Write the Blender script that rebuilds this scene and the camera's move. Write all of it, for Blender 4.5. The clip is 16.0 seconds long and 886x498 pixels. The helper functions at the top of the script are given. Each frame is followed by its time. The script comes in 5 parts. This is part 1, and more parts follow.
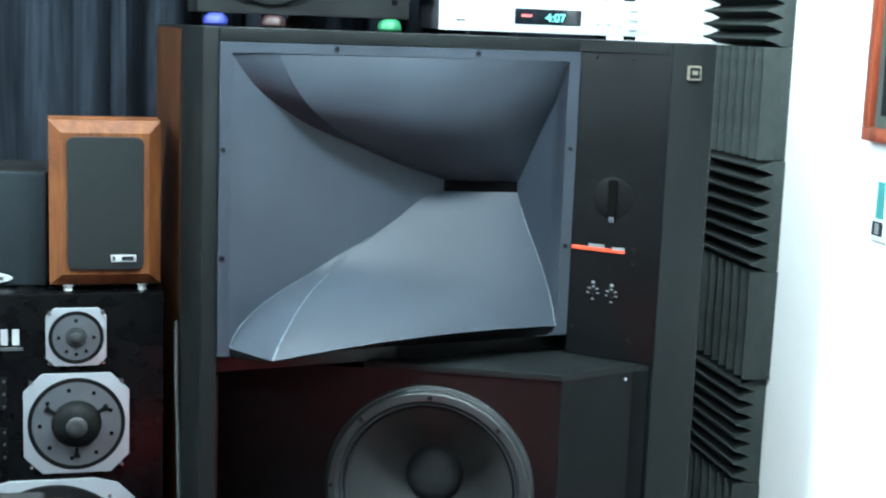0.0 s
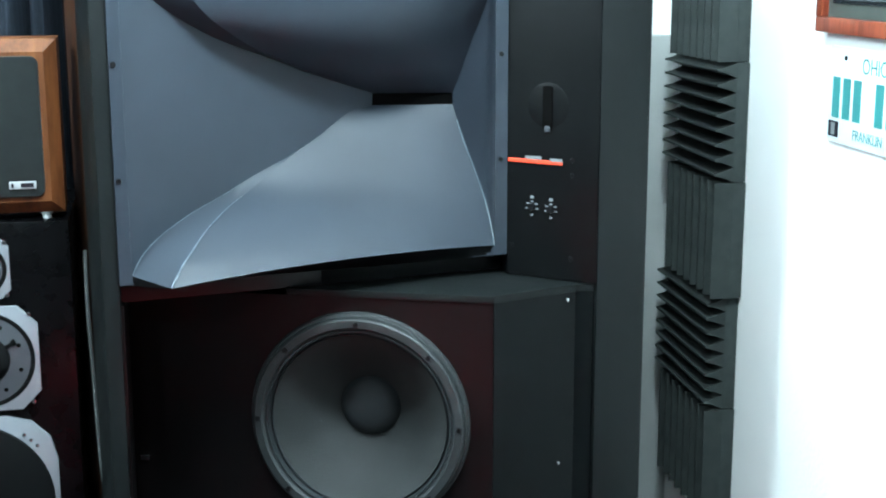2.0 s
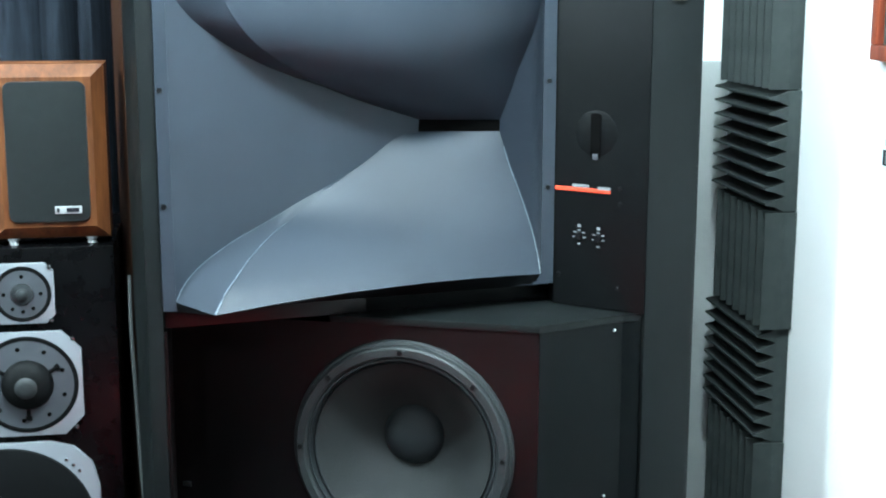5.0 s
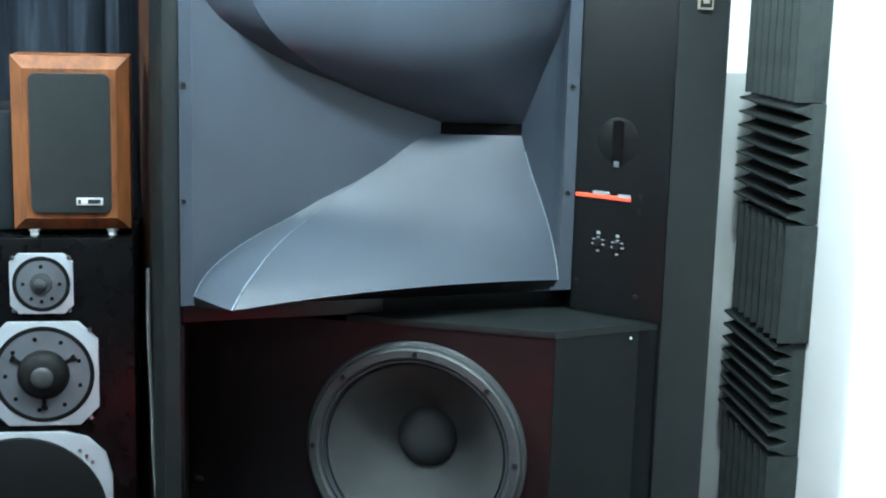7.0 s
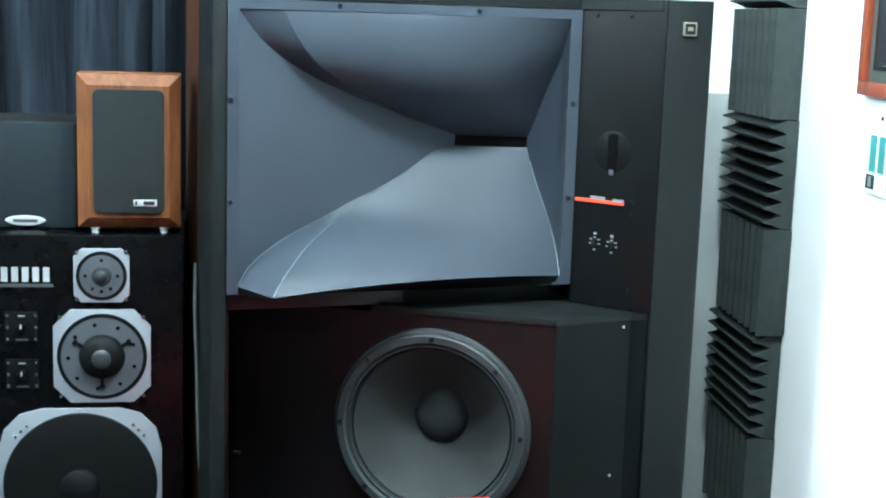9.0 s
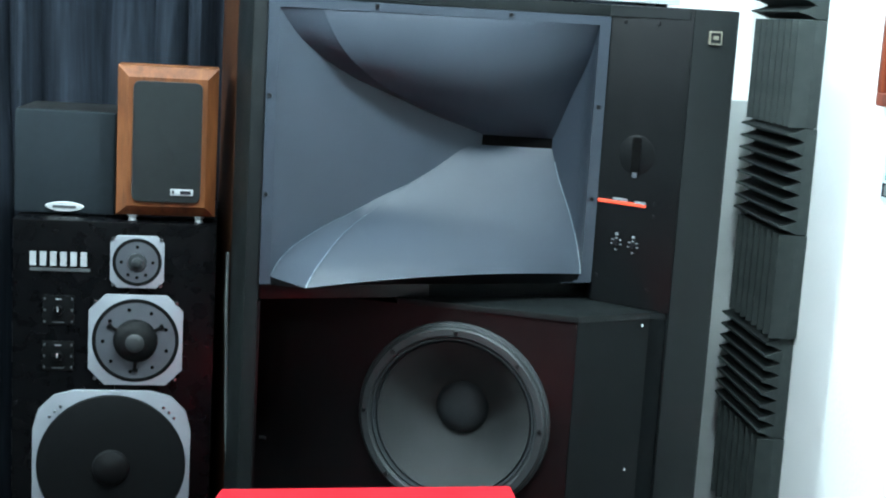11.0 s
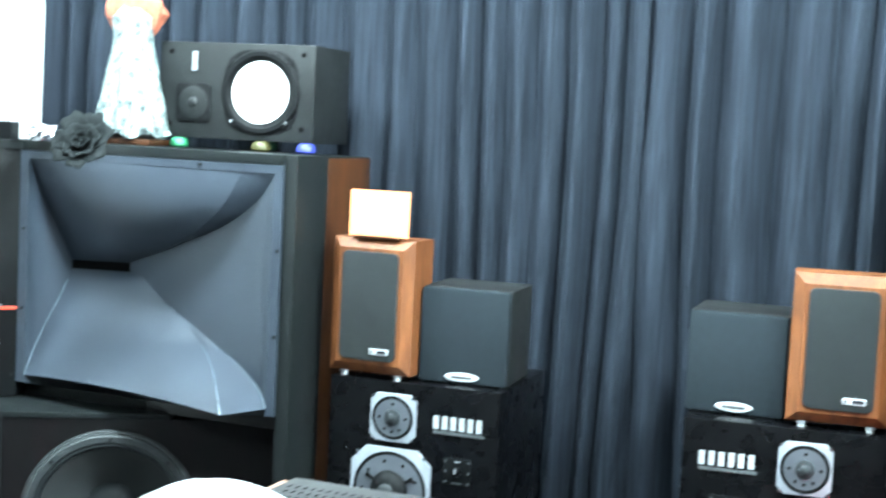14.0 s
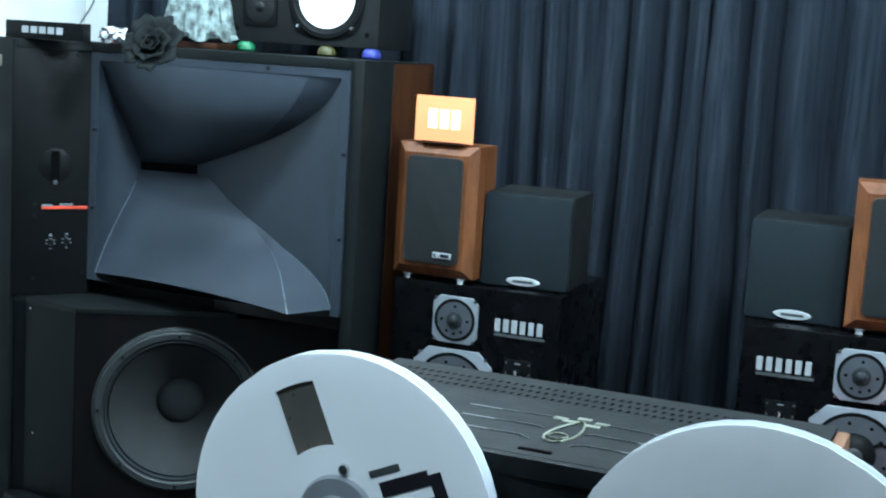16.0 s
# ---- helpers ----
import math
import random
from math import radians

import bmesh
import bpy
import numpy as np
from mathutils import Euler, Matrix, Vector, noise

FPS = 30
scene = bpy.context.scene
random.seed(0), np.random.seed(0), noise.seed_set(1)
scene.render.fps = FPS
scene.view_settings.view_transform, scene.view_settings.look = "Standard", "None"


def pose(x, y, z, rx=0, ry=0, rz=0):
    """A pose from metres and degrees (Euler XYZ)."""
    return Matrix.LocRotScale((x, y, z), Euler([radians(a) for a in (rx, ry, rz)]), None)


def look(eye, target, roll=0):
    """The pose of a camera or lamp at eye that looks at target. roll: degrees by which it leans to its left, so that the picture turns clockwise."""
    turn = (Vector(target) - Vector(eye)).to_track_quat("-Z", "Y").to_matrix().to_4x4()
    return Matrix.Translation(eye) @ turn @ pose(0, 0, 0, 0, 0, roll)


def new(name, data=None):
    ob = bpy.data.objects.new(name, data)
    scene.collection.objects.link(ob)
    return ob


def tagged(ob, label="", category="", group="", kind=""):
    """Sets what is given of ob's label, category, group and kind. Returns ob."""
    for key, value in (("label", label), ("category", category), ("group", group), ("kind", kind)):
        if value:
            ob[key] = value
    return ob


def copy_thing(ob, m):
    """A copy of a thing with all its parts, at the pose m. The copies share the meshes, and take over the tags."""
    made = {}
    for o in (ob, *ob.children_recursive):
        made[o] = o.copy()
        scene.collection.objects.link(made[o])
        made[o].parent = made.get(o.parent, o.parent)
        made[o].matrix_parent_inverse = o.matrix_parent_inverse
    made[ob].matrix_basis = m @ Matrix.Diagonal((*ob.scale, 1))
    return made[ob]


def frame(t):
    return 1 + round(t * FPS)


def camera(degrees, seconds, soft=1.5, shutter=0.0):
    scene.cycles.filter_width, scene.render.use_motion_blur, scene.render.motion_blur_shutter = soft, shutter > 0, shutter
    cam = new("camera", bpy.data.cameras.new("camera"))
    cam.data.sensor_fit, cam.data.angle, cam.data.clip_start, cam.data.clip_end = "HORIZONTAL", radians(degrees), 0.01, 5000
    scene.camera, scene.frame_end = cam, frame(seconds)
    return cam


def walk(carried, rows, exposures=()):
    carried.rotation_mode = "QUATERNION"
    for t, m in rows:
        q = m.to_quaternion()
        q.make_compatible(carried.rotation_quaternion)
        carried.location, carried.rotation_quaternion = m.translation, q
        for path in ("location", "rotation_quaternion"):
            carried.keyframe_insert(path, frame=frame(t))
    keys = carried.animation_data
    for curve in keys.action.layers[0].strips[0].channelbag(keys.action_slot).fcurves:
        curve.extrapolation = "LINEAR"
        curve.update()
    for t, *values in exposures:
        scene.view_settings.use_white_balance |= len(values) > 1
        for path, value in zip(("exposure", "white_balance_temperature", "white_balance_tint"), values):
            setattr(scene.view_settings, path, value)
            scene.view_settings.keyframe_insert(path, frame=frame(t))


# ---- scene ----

# ---- camera ----
cam = camera(35.919, 16.0, soft=2.0, shutter=0.5)
walk(cam, [
    (0, look((0.7043, -0.3469, 1.4317), (1.0901, 1.5880, 1.1044), 2.19)),
    (0.5, look((0.7884, -0.3752, 1.4276), (1.1648, 1.5566, 1.0723), 1.14)),
    (1, look((0.9005, -0.2950, 1.4039), (1.2578, 1.6324, 1.0067), 1.00)),
    (1.5, look((0.9651, -0.2511, 1.3609), (1.2661, 1.6874, 0.9713), 0.71)),
    (2, look((0.9850, -0.2441, 1.3655), (1.2593, 1.6939, 0.9544), -0.09)),
    (2.5, look((0.9939, -0.2358, 1.3650), (1.2335, 1.7059, 0.9495), 0.26)),
    (3, look((0.9997, -0.2180, 1.3680), (1.2206, 1.7256, 0.9514), 0.80)),
    (3.5, look((1.0095, -0.2242, 1.3693), (1.2146, 1.7222, 0.9578), 0.97)),
    (4, look((0.9955, -0.2207, 1.3718), (1.1920, 1.7279, 0.9665), 0.65)),
    (4.5, look((0.9884, -0.2191, 1.3746), (1.1970, 1.7320, 0.9878), 0.06)),
    (7, look((0.9938, -0.2216, 1.3664), (1.1711, 1.7355, 0.9942), 1.61)),
    (7.5, look((0.9905, -0.2671, 1.3664), (1.1560, 1.6937, 1.0088), 2.79)),
    (8, look((0.9555, -0.3771, 1.3742), (1.1468, 1.5841, 1.0319), 1.60)),
    (10.5, look((0.9149, -0.5612, 1.3681), (1.0835, 1.4031, 1.0319), 2.80)),
    (11, look((0.8797, -0.5783, 1.3790), (1.0618, 1.3838, 1.0371), 3.42)),
    (11.5, look((0.8549, -0.5755, 1.4127), (1.0345, 1.3919, 1.1011), 3.92)),
    (12, look((0.8232, -0.5550, 1.4526), (0.9167, 1.4265, 1.1978), 3.44)),
    (12.5, look((0.8082, -0.5572, 1.4645), (0.7088, 1.4312, 1.2735), 3.43)),
    (13, look((0.7673, -0.5840, 1.4669), (0.4530, 1.3851, 1.3125), 2.41)),
    (13.5, look((0.7557, -0.5899, 1.4848), (0.2393, 1.3361, 1.3296), 2.36)),
    (14, look((0.7422, -0.6016, 1.4676), (0.0638, 1.2725, 1.3014), 2.87)),
    (14.5, look((0.7394, -0.6135, 1.4586), (-0.0187, 1.2199, 1.2062), 3.33)),
    (15, look((0.7329, -0.6224, 1.4577), (-0.0670, 1.1899, 1.1824), 3.07)),
    (15.5, look((0.7286, -0.6348, 1.4538), (-0.0520, 1.1847, 1.1703), 3.22)),
    (16, look((0.7218, -0.6583, 1.4547), (-0.0049, 1.1813, 1.1583), 3.52)),
], exposures=[(0.0, -0.17, 6450, 10), (0.5, -0.3, 6400, 10), (1.0, -0.47, 6350, 10), (1.5, -0.42, 6350, 10), (2.5, -0.26, 6400, 10), (4.5, -0.22, 6400, 10), (7.0, -0.08, 6400, 10), (7.5, -0.1, 6400, 10), (8.0, -0.15, 6400, 10), (10.5, -0.33, 6400, 10), (11.0, -0.38, 6350, 10), (11.5, -0.35, 6250, 10), (12.0, -0.25, 6050, 10), (12.5, -0.08, 6100, 10), (13.0, 0.45, 6400, 10), (13.5, 0.75, 6450, 10), (14.0, 0.75, 6450, 10), (14.5, 0.1, 6400, 10), (15.0, -0.55, 6150, 10), (15.5, -0.82, 6000, 10), (16.0, -0.9, 5950, 10)])

# ---- light ----
world = bpy.data.worlds.new("world")
scene.world = world
world.use_nodes = True
world.node_tree.nodes["Background"].inputs[0].default_value = (0.75, 0.88, 1.0, 1)
world.node_tree.nodes["Background"].inputs[1].default_value = 0.05


def tube_light(x, y, z, length, watts):
    """A bare fluorescent tube: it shines to all sides, so two soft points share its length."""
    for k in (-1, 1):
        data = bpy.data.lights.new("tube_light", "POINT")
        data.energy, data.shadow_soft_size = watts / 2, 0.09
        data.color = (0.74, 0.94, 1.0)
        new("tube_light", data).matrix_world = pose(x + k * length / 4, y, z)


CEILING = 2.55
FIXTURES = ((1.12, 1.1, 0, 325), (-0.60, 1.5, 0, 235), (0.3, -0.85, 0, 85))
for fx, fy, turn, watts in FIXTURES:
    tube_light(fx, fy, CEILING - 0.2, 1.2, watts)


# ---- materials ----
def ramp2(nt, fac, a, b, lo=0.0, hi=1.0):
    r = nt.nodes.new("ShaderNodeValToRGB")
    r.color_ramp.elements[0].position, r.color_ramp.elements[1].position = lo, hi
    r.color_ramp.elements[0].color, r.color_ramp.elements[1].color = (*a, 1), (*b, 1)
    nt.links.new(fac, r.inputs[0])
    return r.outputs[0]


def surface(name, colour, rough=0.5, metal=0.0, vary=0.15, scale=12.0, bump=0.0, grain=None, bump_scale=200.0, spec=0.5, emit=None, emit_strength=0.0, sheen=0.0):
    """A surface with stains at one scale and grain or relief at another."""
    m = bpy.data.materials.new(name)
    m.use_nodes = True
    nt = m.node_tree
    b = nt.nodes["Principled BSDF"]
    tc = nt.nodes.new("ShaderNodeTexCoord")
    mp = nt.nodes.new("ShaderNodeMapping")
    nt.links.new(tc.outputs["Object"], mp.inputs[0])
    if grain:
        mp.inputs["Scale"].default_value = grain
    n1 = nt.nodes.new("ShaderNodeTexNoise")
    n1.inputs["Scale"].default_value, n1.inputs["Detail"].default_value = scale, 6
    nt.links.new(mp.outputs[0], n1.inputs["Vector"])
    lo = tuple(max(0, c * (1 - vary)) for c in colour)
    hi = tuple(min(1, c * (1 + vary)) for c in colour)
    nt.links.new(ramp2(nt, n1.outputs["Fac"], lo, hi, 0.3, 0.7), b.inputs["Base Color"])
    n2 = nt.nodes.new("ShaderNodeTexNoise")
    n2.inputs["Scale"].default_value, n2.inputs["Detail"].default_value = scale * 4, 4
    nt.links.new(mp.outputs[0], n2.inputs["Vector"])
    mr = nt.nodes.new("ShaderNodeMapRange")
    mr.inputs["To Min"].default_value, mr.inputs["To Max"].default_value = max(0.02, rough - 0.08), min(1, rough + 0.08)
    nt.links.new(n2.outputs["Fac"], mr.inputs["Value"])
    nt.links.new(mr.outputs[0], b.inputs["Roughness"])
    b.inputs["Metallic"].default_value = metal
    b.inputs["Specular IOR Level"].default_value = spec
    if sheen:
        b.inputs["Sheen Weight"].default_value = sheen
    if bump:
        n3 = nt.nodes.new("ShaderNodeTexNoise")
        n3.inputs["Scale"].default_value, n3.inputs["Detail"].default_value = bump_scale, 3
        nt.links.new(mp.outputs[0], n3.inputs["Vector"])
        bp = nt.nodes.new("ShaderNodeBump")
        bp.inputs["Strength"].default_value, bp.inputs["Distance"].default_value = bump, 0.002
        nt.links.new(n3.outputs["Fac"], bp.inputs["Height"])
        nt.links.new(bp.outputs[0], b.inputs["Normal"])
    if emit:
        b.inputs["Emission Color"].default_value = (*emit, 1)
        b.inputs["Emission Strength"].default_value = emit_strength
    return m


def wood(name, dark, light, rough=0.35, scale=(3, 3, 0.35), rings=9.0):
    m = bpy.data.materials.new(name)
    m.use_nodes = True
    nt = m.node_tree
    b = nt.nodes["Principled BSDF"]
    tc = nt.nodes.new("ShaderNodeTexCoord")
    mp = nt.nodes.new("ShaderNodeMapping")
    mp.inputs["Scale"].default_value = scale
    nt.links.new(tc.outputs["Object"], mp.inputs[0])
    n1 = nt.nodes.new("ShaderNodeTexNoise")
    n1.inputs["Scale"].default_value, n1.inputs["Detail"].default_value, n1.inputs["Distortion"].default_value = rings, 8, 1.2
    nt.links.new(mp.outputs[0], n1.inputs["Vector"])
    n2 = nt.nodes.new("ShaderNodeTexNoise")
    n2.inputs["Scale"].default_value, n2.inputs["Detail"].default_value = rings * 7, 5
    nt.links.new(mp.outputs[0], n2.inputs["Vector"])
    ad = nt.nodes.new("ShaderNodeMath")
    ad.operation = "MULTIPLY_ADD"
    ad.inputs[1].default_value = 0.45
    nt.links.new(n2.outputs["Fac"], ad.inputs[0])
    nt.links.new(n1.outputs["Fac"], ad.inputs[2])
    nt.links.new(ramp2(nt, ad.outputs[0], dark, light, 0.5, 0.95), b.inputs["Base Color"])
    b.inputs["Roughness"].default_value = rough
    b.inputs["Specular IOR Level"].default_value = 0.25
    bp = nt.nodes.new("ShaderNodeBump")
    bp.inputs["Strength"].default_value, bp.inputs["Distance"].default_value = 0.15, 0.001
    nt.links.new(n2.outputs["Fac"], bp.inputs["Height"])
    nt.links.new(bp.outputs[0], b.inputs["Normal"])
    return m


HORN = surface("horn_grey", (0.0225, 0.0292, 0.0390), 0.46, vary=0.14, scale=5, bump=0.08, bump_scale=600, spec=0.24)
# paler than the horn: the highlight on its creases, put into the colour
HORNGLINT = surface("horn_edge_highlight", (0.095, 0.118, 0.142), 0.4, vary=0.3, scale=30, spec=0.5)
SHELL = surface("charcoal_lacquer", (0.0060, 0.0074, 0.0076), 0.45, vary=0.14, scale=4, bump=0.05, bump_scale=500, spec=0.14)
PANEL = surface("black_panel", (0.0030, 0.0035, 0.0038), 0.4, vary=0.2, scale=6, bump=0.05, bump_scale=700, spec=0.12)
SIDEPANEL = surface("dark_grey_panel", (0.0017, 0.0026, 0.0029), 0.40, vary=0.14, scale=5, bump=0.05, bump_scale=700, spec=0.11)
BAFFLE = wood("dark_rosewood", (0.0008, 0.0010, 0.0011), (0.0028, 0.0012, 0.0015), 0.42)
WALNUT = wood("walnut_veneer", (0.011, 0.0031, 0.0008), (0.050, 0.0155, 0.0038), 0.5)
TEAK = wood("oiled_walnut", (0.055, 0.0155, 0.0046), (0.150, 0.050, 0.0150), 0.55)
PALEWOOD = wood("pale_wood", (0.10, 0.041, 0.017), (0.19, 0.083, 0.038), 0.45, scale=(3, 0.5, 3))
CONE = surface("paper_cone", (0.0225, 0.0245, 0.0250), 0.75, vary=0.2, scale=9, bump=0.25, bump_scale=350, spec=0.2)
DUSTCAP = surface("dust_cap", (0.016, 0.019, 0.021), 0.6, vary=0.12, scale=20, bump=0.15, bump_scale=500, spec=0.25)
RUBBER = surface("black_rubber", (0.0026, 0.0030, 0.0033), 0.6, vary=0.15, scale=20, spec=0.1)
CASTFRAME = surface("cast_frame", (0.0105, 0.0135, 0.0148), 0.6, metal=0.0, vary=0.15, scale=15, bump=0.1)
SIDEGRILLE = surface("tweeter_mesh", (0.0055, 0.0065, 0.0068), 0.5, metal=0.2, vary=0.3, scale=60, bump=0.3, bump_scale=700, spec=0.3)
SCREW = surface("screw_black", (0.008, 0.008, 0.009), 0.45, metal=0.5, spec=0.2)
STEEL = surface("bright_steel", (0.62, 0.64, 0.66), 0.25, metal=1.0, vary=0.06, scale=30)
ALU = surface("brushed_aluminium", (0.72, 0.74, 0.76), 0.34, metal=0.75, vary=0.05, scale=8, grain=(1, 1, 60))
PLATE = surface("grey_die_cast_plate", (0.30, 0.325, 0.355), 0.38, metal=0.45, vary=0.05, scale=25)
GRILLEPLATE = surface("grey_guard", (0.075, 0.083, 0.095), 0.4, metal=0.4, vary=0.1, scale=25)
BLACKLAC = surface("black_satin_lacquer", (0.0012, 0.0013, 0.0016), 0.28, vary=0.2, scale=7, bump=0.04, bump_scale=300, spec=0.2)
BLACKVINYL = surface("black_ash_vinyl", (0.0075, 0.0080, 0.0080), 0.5, vary=0.35, scale=14, grain=(0.25, 1, 1), bump=0.2, bump_scale=160, spec=0.2)
NEARVINYL = surface("soft_black_vinyl", (0.0072, 0.0082, 0.0084), 0.5, vary=0.3, scale=14, bump=0.2, bump_scale=260, spec=0.2)
GREYBOARD = surface("grey_rough_board", (0.42, 0.44, 0.43), 0.9, vary=0.12, scale=5, bump=0.5, bump_scale=80, spec=0.1)
BOXBLUE = surface("blue_box_card", (0.012, 0.030, 0.050), 0.5, vary=0.12)
BOXWHITE = surface("white_box_card", (0.75, 0.76, 0.77), 0.6, vary=0.03)
BLACKHOLE = surface("dark_recess", (0.003, 0.003, 0.003), 0.7, spec=0)
CLOTH = surface("grey_grille_cloth", (0.0090, 0.0112, 0.0115), 0.9, vary=0.1, scale=60, bump=0.4, bump_scale=900, sheen=0.1, spec=0.1)
CLOTH2 = surface("charcoal_grille_cloth", (0.0092, 0.0132, 0.0160), 0.85, vary=0.1, scale=60, bump=0.35, bump_scale=900, spec=0.12)
WHITECONE = surface("white_paper_cone", (0.85, 0.86, 0.84), 0.7, vary=0.03, scale=30)
FOAM = surface("acoustic_foam", (0.031, 0.037, 0.036), 0.95, vary=0.15, scale=40, bump=0.5, bump_scale=500, spec=0.1)
CURTAIN = surface("navy_curtain_cloth", (0.0143, 0.0180, 0.0242), 0.9, vary=0.38, scale=7, grain=(14, 14, 0.5), bump=0.3, bump_scale=120, spec=0.03)
DARKWALL = surface("bounce_cutting_grey", (0.05, 0.052, 0.055), 0.85, vary=0.1, scale=3, bump=0.2, bump_scale=90)
WALL = surface("white_plaster", (0.88, 0.90, 0.89), 0.85, vary=0.03, scale=3, bump=0.35, bump_scale=90)
CEIL = surface("ceiling_paint", (0.75, 0.76, 0.75), 0.9, vary=0.03, scale=3)
FLOOR = surface("dark_carpet", (0.035, 0.035, 0.037), 0.95, vary=0.25, scale=30, bump=0.5, bump_scale=300)
RED = surface("red_plastic", (0.50, 0.012, 0.02), 0.4, vary=0.04, scale=6)
REDSTRIP = surface("red_strip", (0.75, 0.07, 0.03), 0.4, vary=0.05)
WHITEPRINT = surface("white_print", (0.17, 0.185, 0.195), 0.5, vary=0.05)
PALEPRINT = surface("pale_print", (0.27, 0.285, 0.295), 0.5, vary=0.06)
BLUEDOT = surface("blue_gel_foot", (0.012, 0.020, 0.17), 0.5, vary=0.1)
GREENDOT = surface("green_gel_foot", (0.006, 0.11, 0.042), 0.5, vary=0.1)
YELLOWDOT = surface("olive_gel_foot", (0.032, 0.030, 0.002), 0.5, vary=0.1)
REDDOT = surface("dark_red_gel_foot", (0.016, 0.0018, 0.0024), 0.5, vary=0.1)
SILVER = surface("silver_faceplate", (0.50, 0.52, 0.53), 0.32, metal=0.35, vary=0.03, scale=20)
DISPLAY = surface("display_glass", (0.004, 0.006, 0.008), 0.12)
LEDTEAL = surface("led_digits", (0.1, 0.6, 0.6), 0.5, emit=(0.2, 0.95, 0.85), emit_strength=1.6)
LEDBLUE = surface("led_digits_blue", (0.1, 0.4, 0.7), 0.5, emit=(0.15, 0.65, 1.0), emit_strength=1.6)
LEDRED = surface("led_red", (0.5, 0.05, 0.05), 0.5, emit=(0.8, 0.1, 0.1), emit_strength=0.5)
SIGNBLUE = surface("lit_blue_sign", (0.02, 0.08, 0.50), 0.4, emit=(0.02, 0.14, 0.90), emit_strength=0.75)
SIGNWHITE = surface("lit_white_letters", (0.8, 0.85, 0.9), 0.4, emit=(0.75, 0.85, 1.0), emit_strength=0.8)
CARDORANGE = surface("lit_orange_card", (0.30, 0.11, 0.04), 0.4, emit=(1.0, 0.50, 0.22), emit_strength=1.9)
CARDWHITE = surface("lit_pale_letters", (0.95, 0.8, 0.6), 0.4, emit=(1.0, 0.70, 0.42), emit_strength=2.0)
REELWHITE = surface("white_reel_flange", (0.84, 0.87, 0.90), 0.35, vary=0.03, scale=8)
REELGREY = surface("worn_reel_flange", (0.68, 0.70, 0.72), 0.4, metal=0.1, vary=0.08, scale=14)
TAPE = surface("brown_tape_pack", (0.085, 0.080, 0.070), 0.3, vary=0.2, scale=40, grain=(1, 30, 1))
DECKTOP = surface("dark_grey_metal_top", (0.0030, 0.0039, 0.0045), 0.6, vary=0.2, scale=9, bump=0.1, spec=0.08)
GOLDPRINT = surface("gold_print", (0.12, 0.13, 0.085), 0.5, vary=0.1)
GREYPRINT = surface("grey_print", (0.042, 0.048, 0.050), 0.5, vary=0.1)
BLACKINK = surface("black_ink", (0.012, 0.012, 0.016), 0.5, spec=0.1)
PLATEBLUE = surface("pale_blue_enamel", (0.66, 0.76, 0.80), 0.4, vary=0.04, scale=12)
TEALINK = surface("teal_ink", (0.03, 0.20, 0.20), 0.5)
POSTER = surface("dark_poster", (0.012, 0.014, 0.016), 0.25, vary=0.3, scale=8)
POSTEREDGE = surface("poster_mount", (0.04, 0.05, 0.045), 0.5, vary=0.1)
MAHOGANY = wood("mahogany_frame", (0.10, 0.018, 0.010), (0.26, 0.06, 0.028), 0.35)
LEAF = surface("leaf_green", (0.075, 0.115, 0.055), 0.55, vary=0.5, scale=25)
PETAL = surface("white_petal", (0.62, 0.63, 0.58), 0.6, vary=0.06)
PURPLE = surface("purple_petal", (0.20, 0.15, 0.42), 0.6, vary=0.25)
ORANGE = surface("orange_stamen", (0.75, 0.30, 0.03), 0.6)
ROSECLOTH = surface("black_rose_cloth", (0.008, 0.0095, 0.0098), 0.8, vary=0.3, scale=40, bump=0.3, spec=0.05)
DRESS = surface("white_lace_dress", (0.13, 0.165, 0.16), 0.6, vary=0.95, scale=55, bump=1.0, bump_scale=60)
HAIR = surface("red_brown_yarn", (0.30, 0.08, 0.04), 0.8, vary=0.4, scale=60, bump=0.6, bump_scale=200)
SKINPLAIN = surface("pale_bisque", (0.70, 0.58, 0.48), 0.6, vary=0.04)
FOIL = surface("crumpled_foil", (0.85, 0.86, 0.88), 0.18, metal=0.9, vary=0.1, bump=0.6, bump_scale=90)
CABLE = surface("grey_cable", (0.06, 0.065, 0.066), 0.5, vary=0.1)
BLACKCABLE = surface("black_cable", (0.01, 0.01, 0.01), 0.5)
LAMPGLOW = surface("lamp_diffuser", (0.9, 0.95, 1.0), 0.5, emit=(0.9, 0.97, 1.0), emit_strength=3.0)
WHITEMETAL = surface("white_enamel", (0.8, 0.8, 0.8), 0.4)
GOLDBADGE = surface("pale_gold_badge", (0.24, 0.22, 0.17), 0.35, metal=0.6)


# ---- mesh helpers ----
def link(name, bm, material, parent=None, label="", smooth=True, recalc=True):
    if recalc:
        bmesh.ops.recalc_face_normals(bm, faces=bm.faces)
    me = bpy.data.meshes.new(name)
    bm.to_mesh(me)
    bm.free()
    mats = material if isinstance(material, (list, tuple)) else [material]
    for m in mats:
        me.materials.append(m)
    ob = new(name, me)
    if parent is not None:
        ob.parent = parent
    if label:
        ob["label"] = label
    if smooth:
        for p in me.polygons:
            p.use_smooth = True
        me.set_sharp_from_angle(angle=radians(32))
    return ob


def part(name, bm, material, parent, label=""):
    return link(name, bm, material, parent, label)


def thing(name, m, label, category, group=""):
    ob = new(name)
    ob.empty_display_size = 0.05
    ob.matrix_world = m
    return tagged(ob, label, category, group)


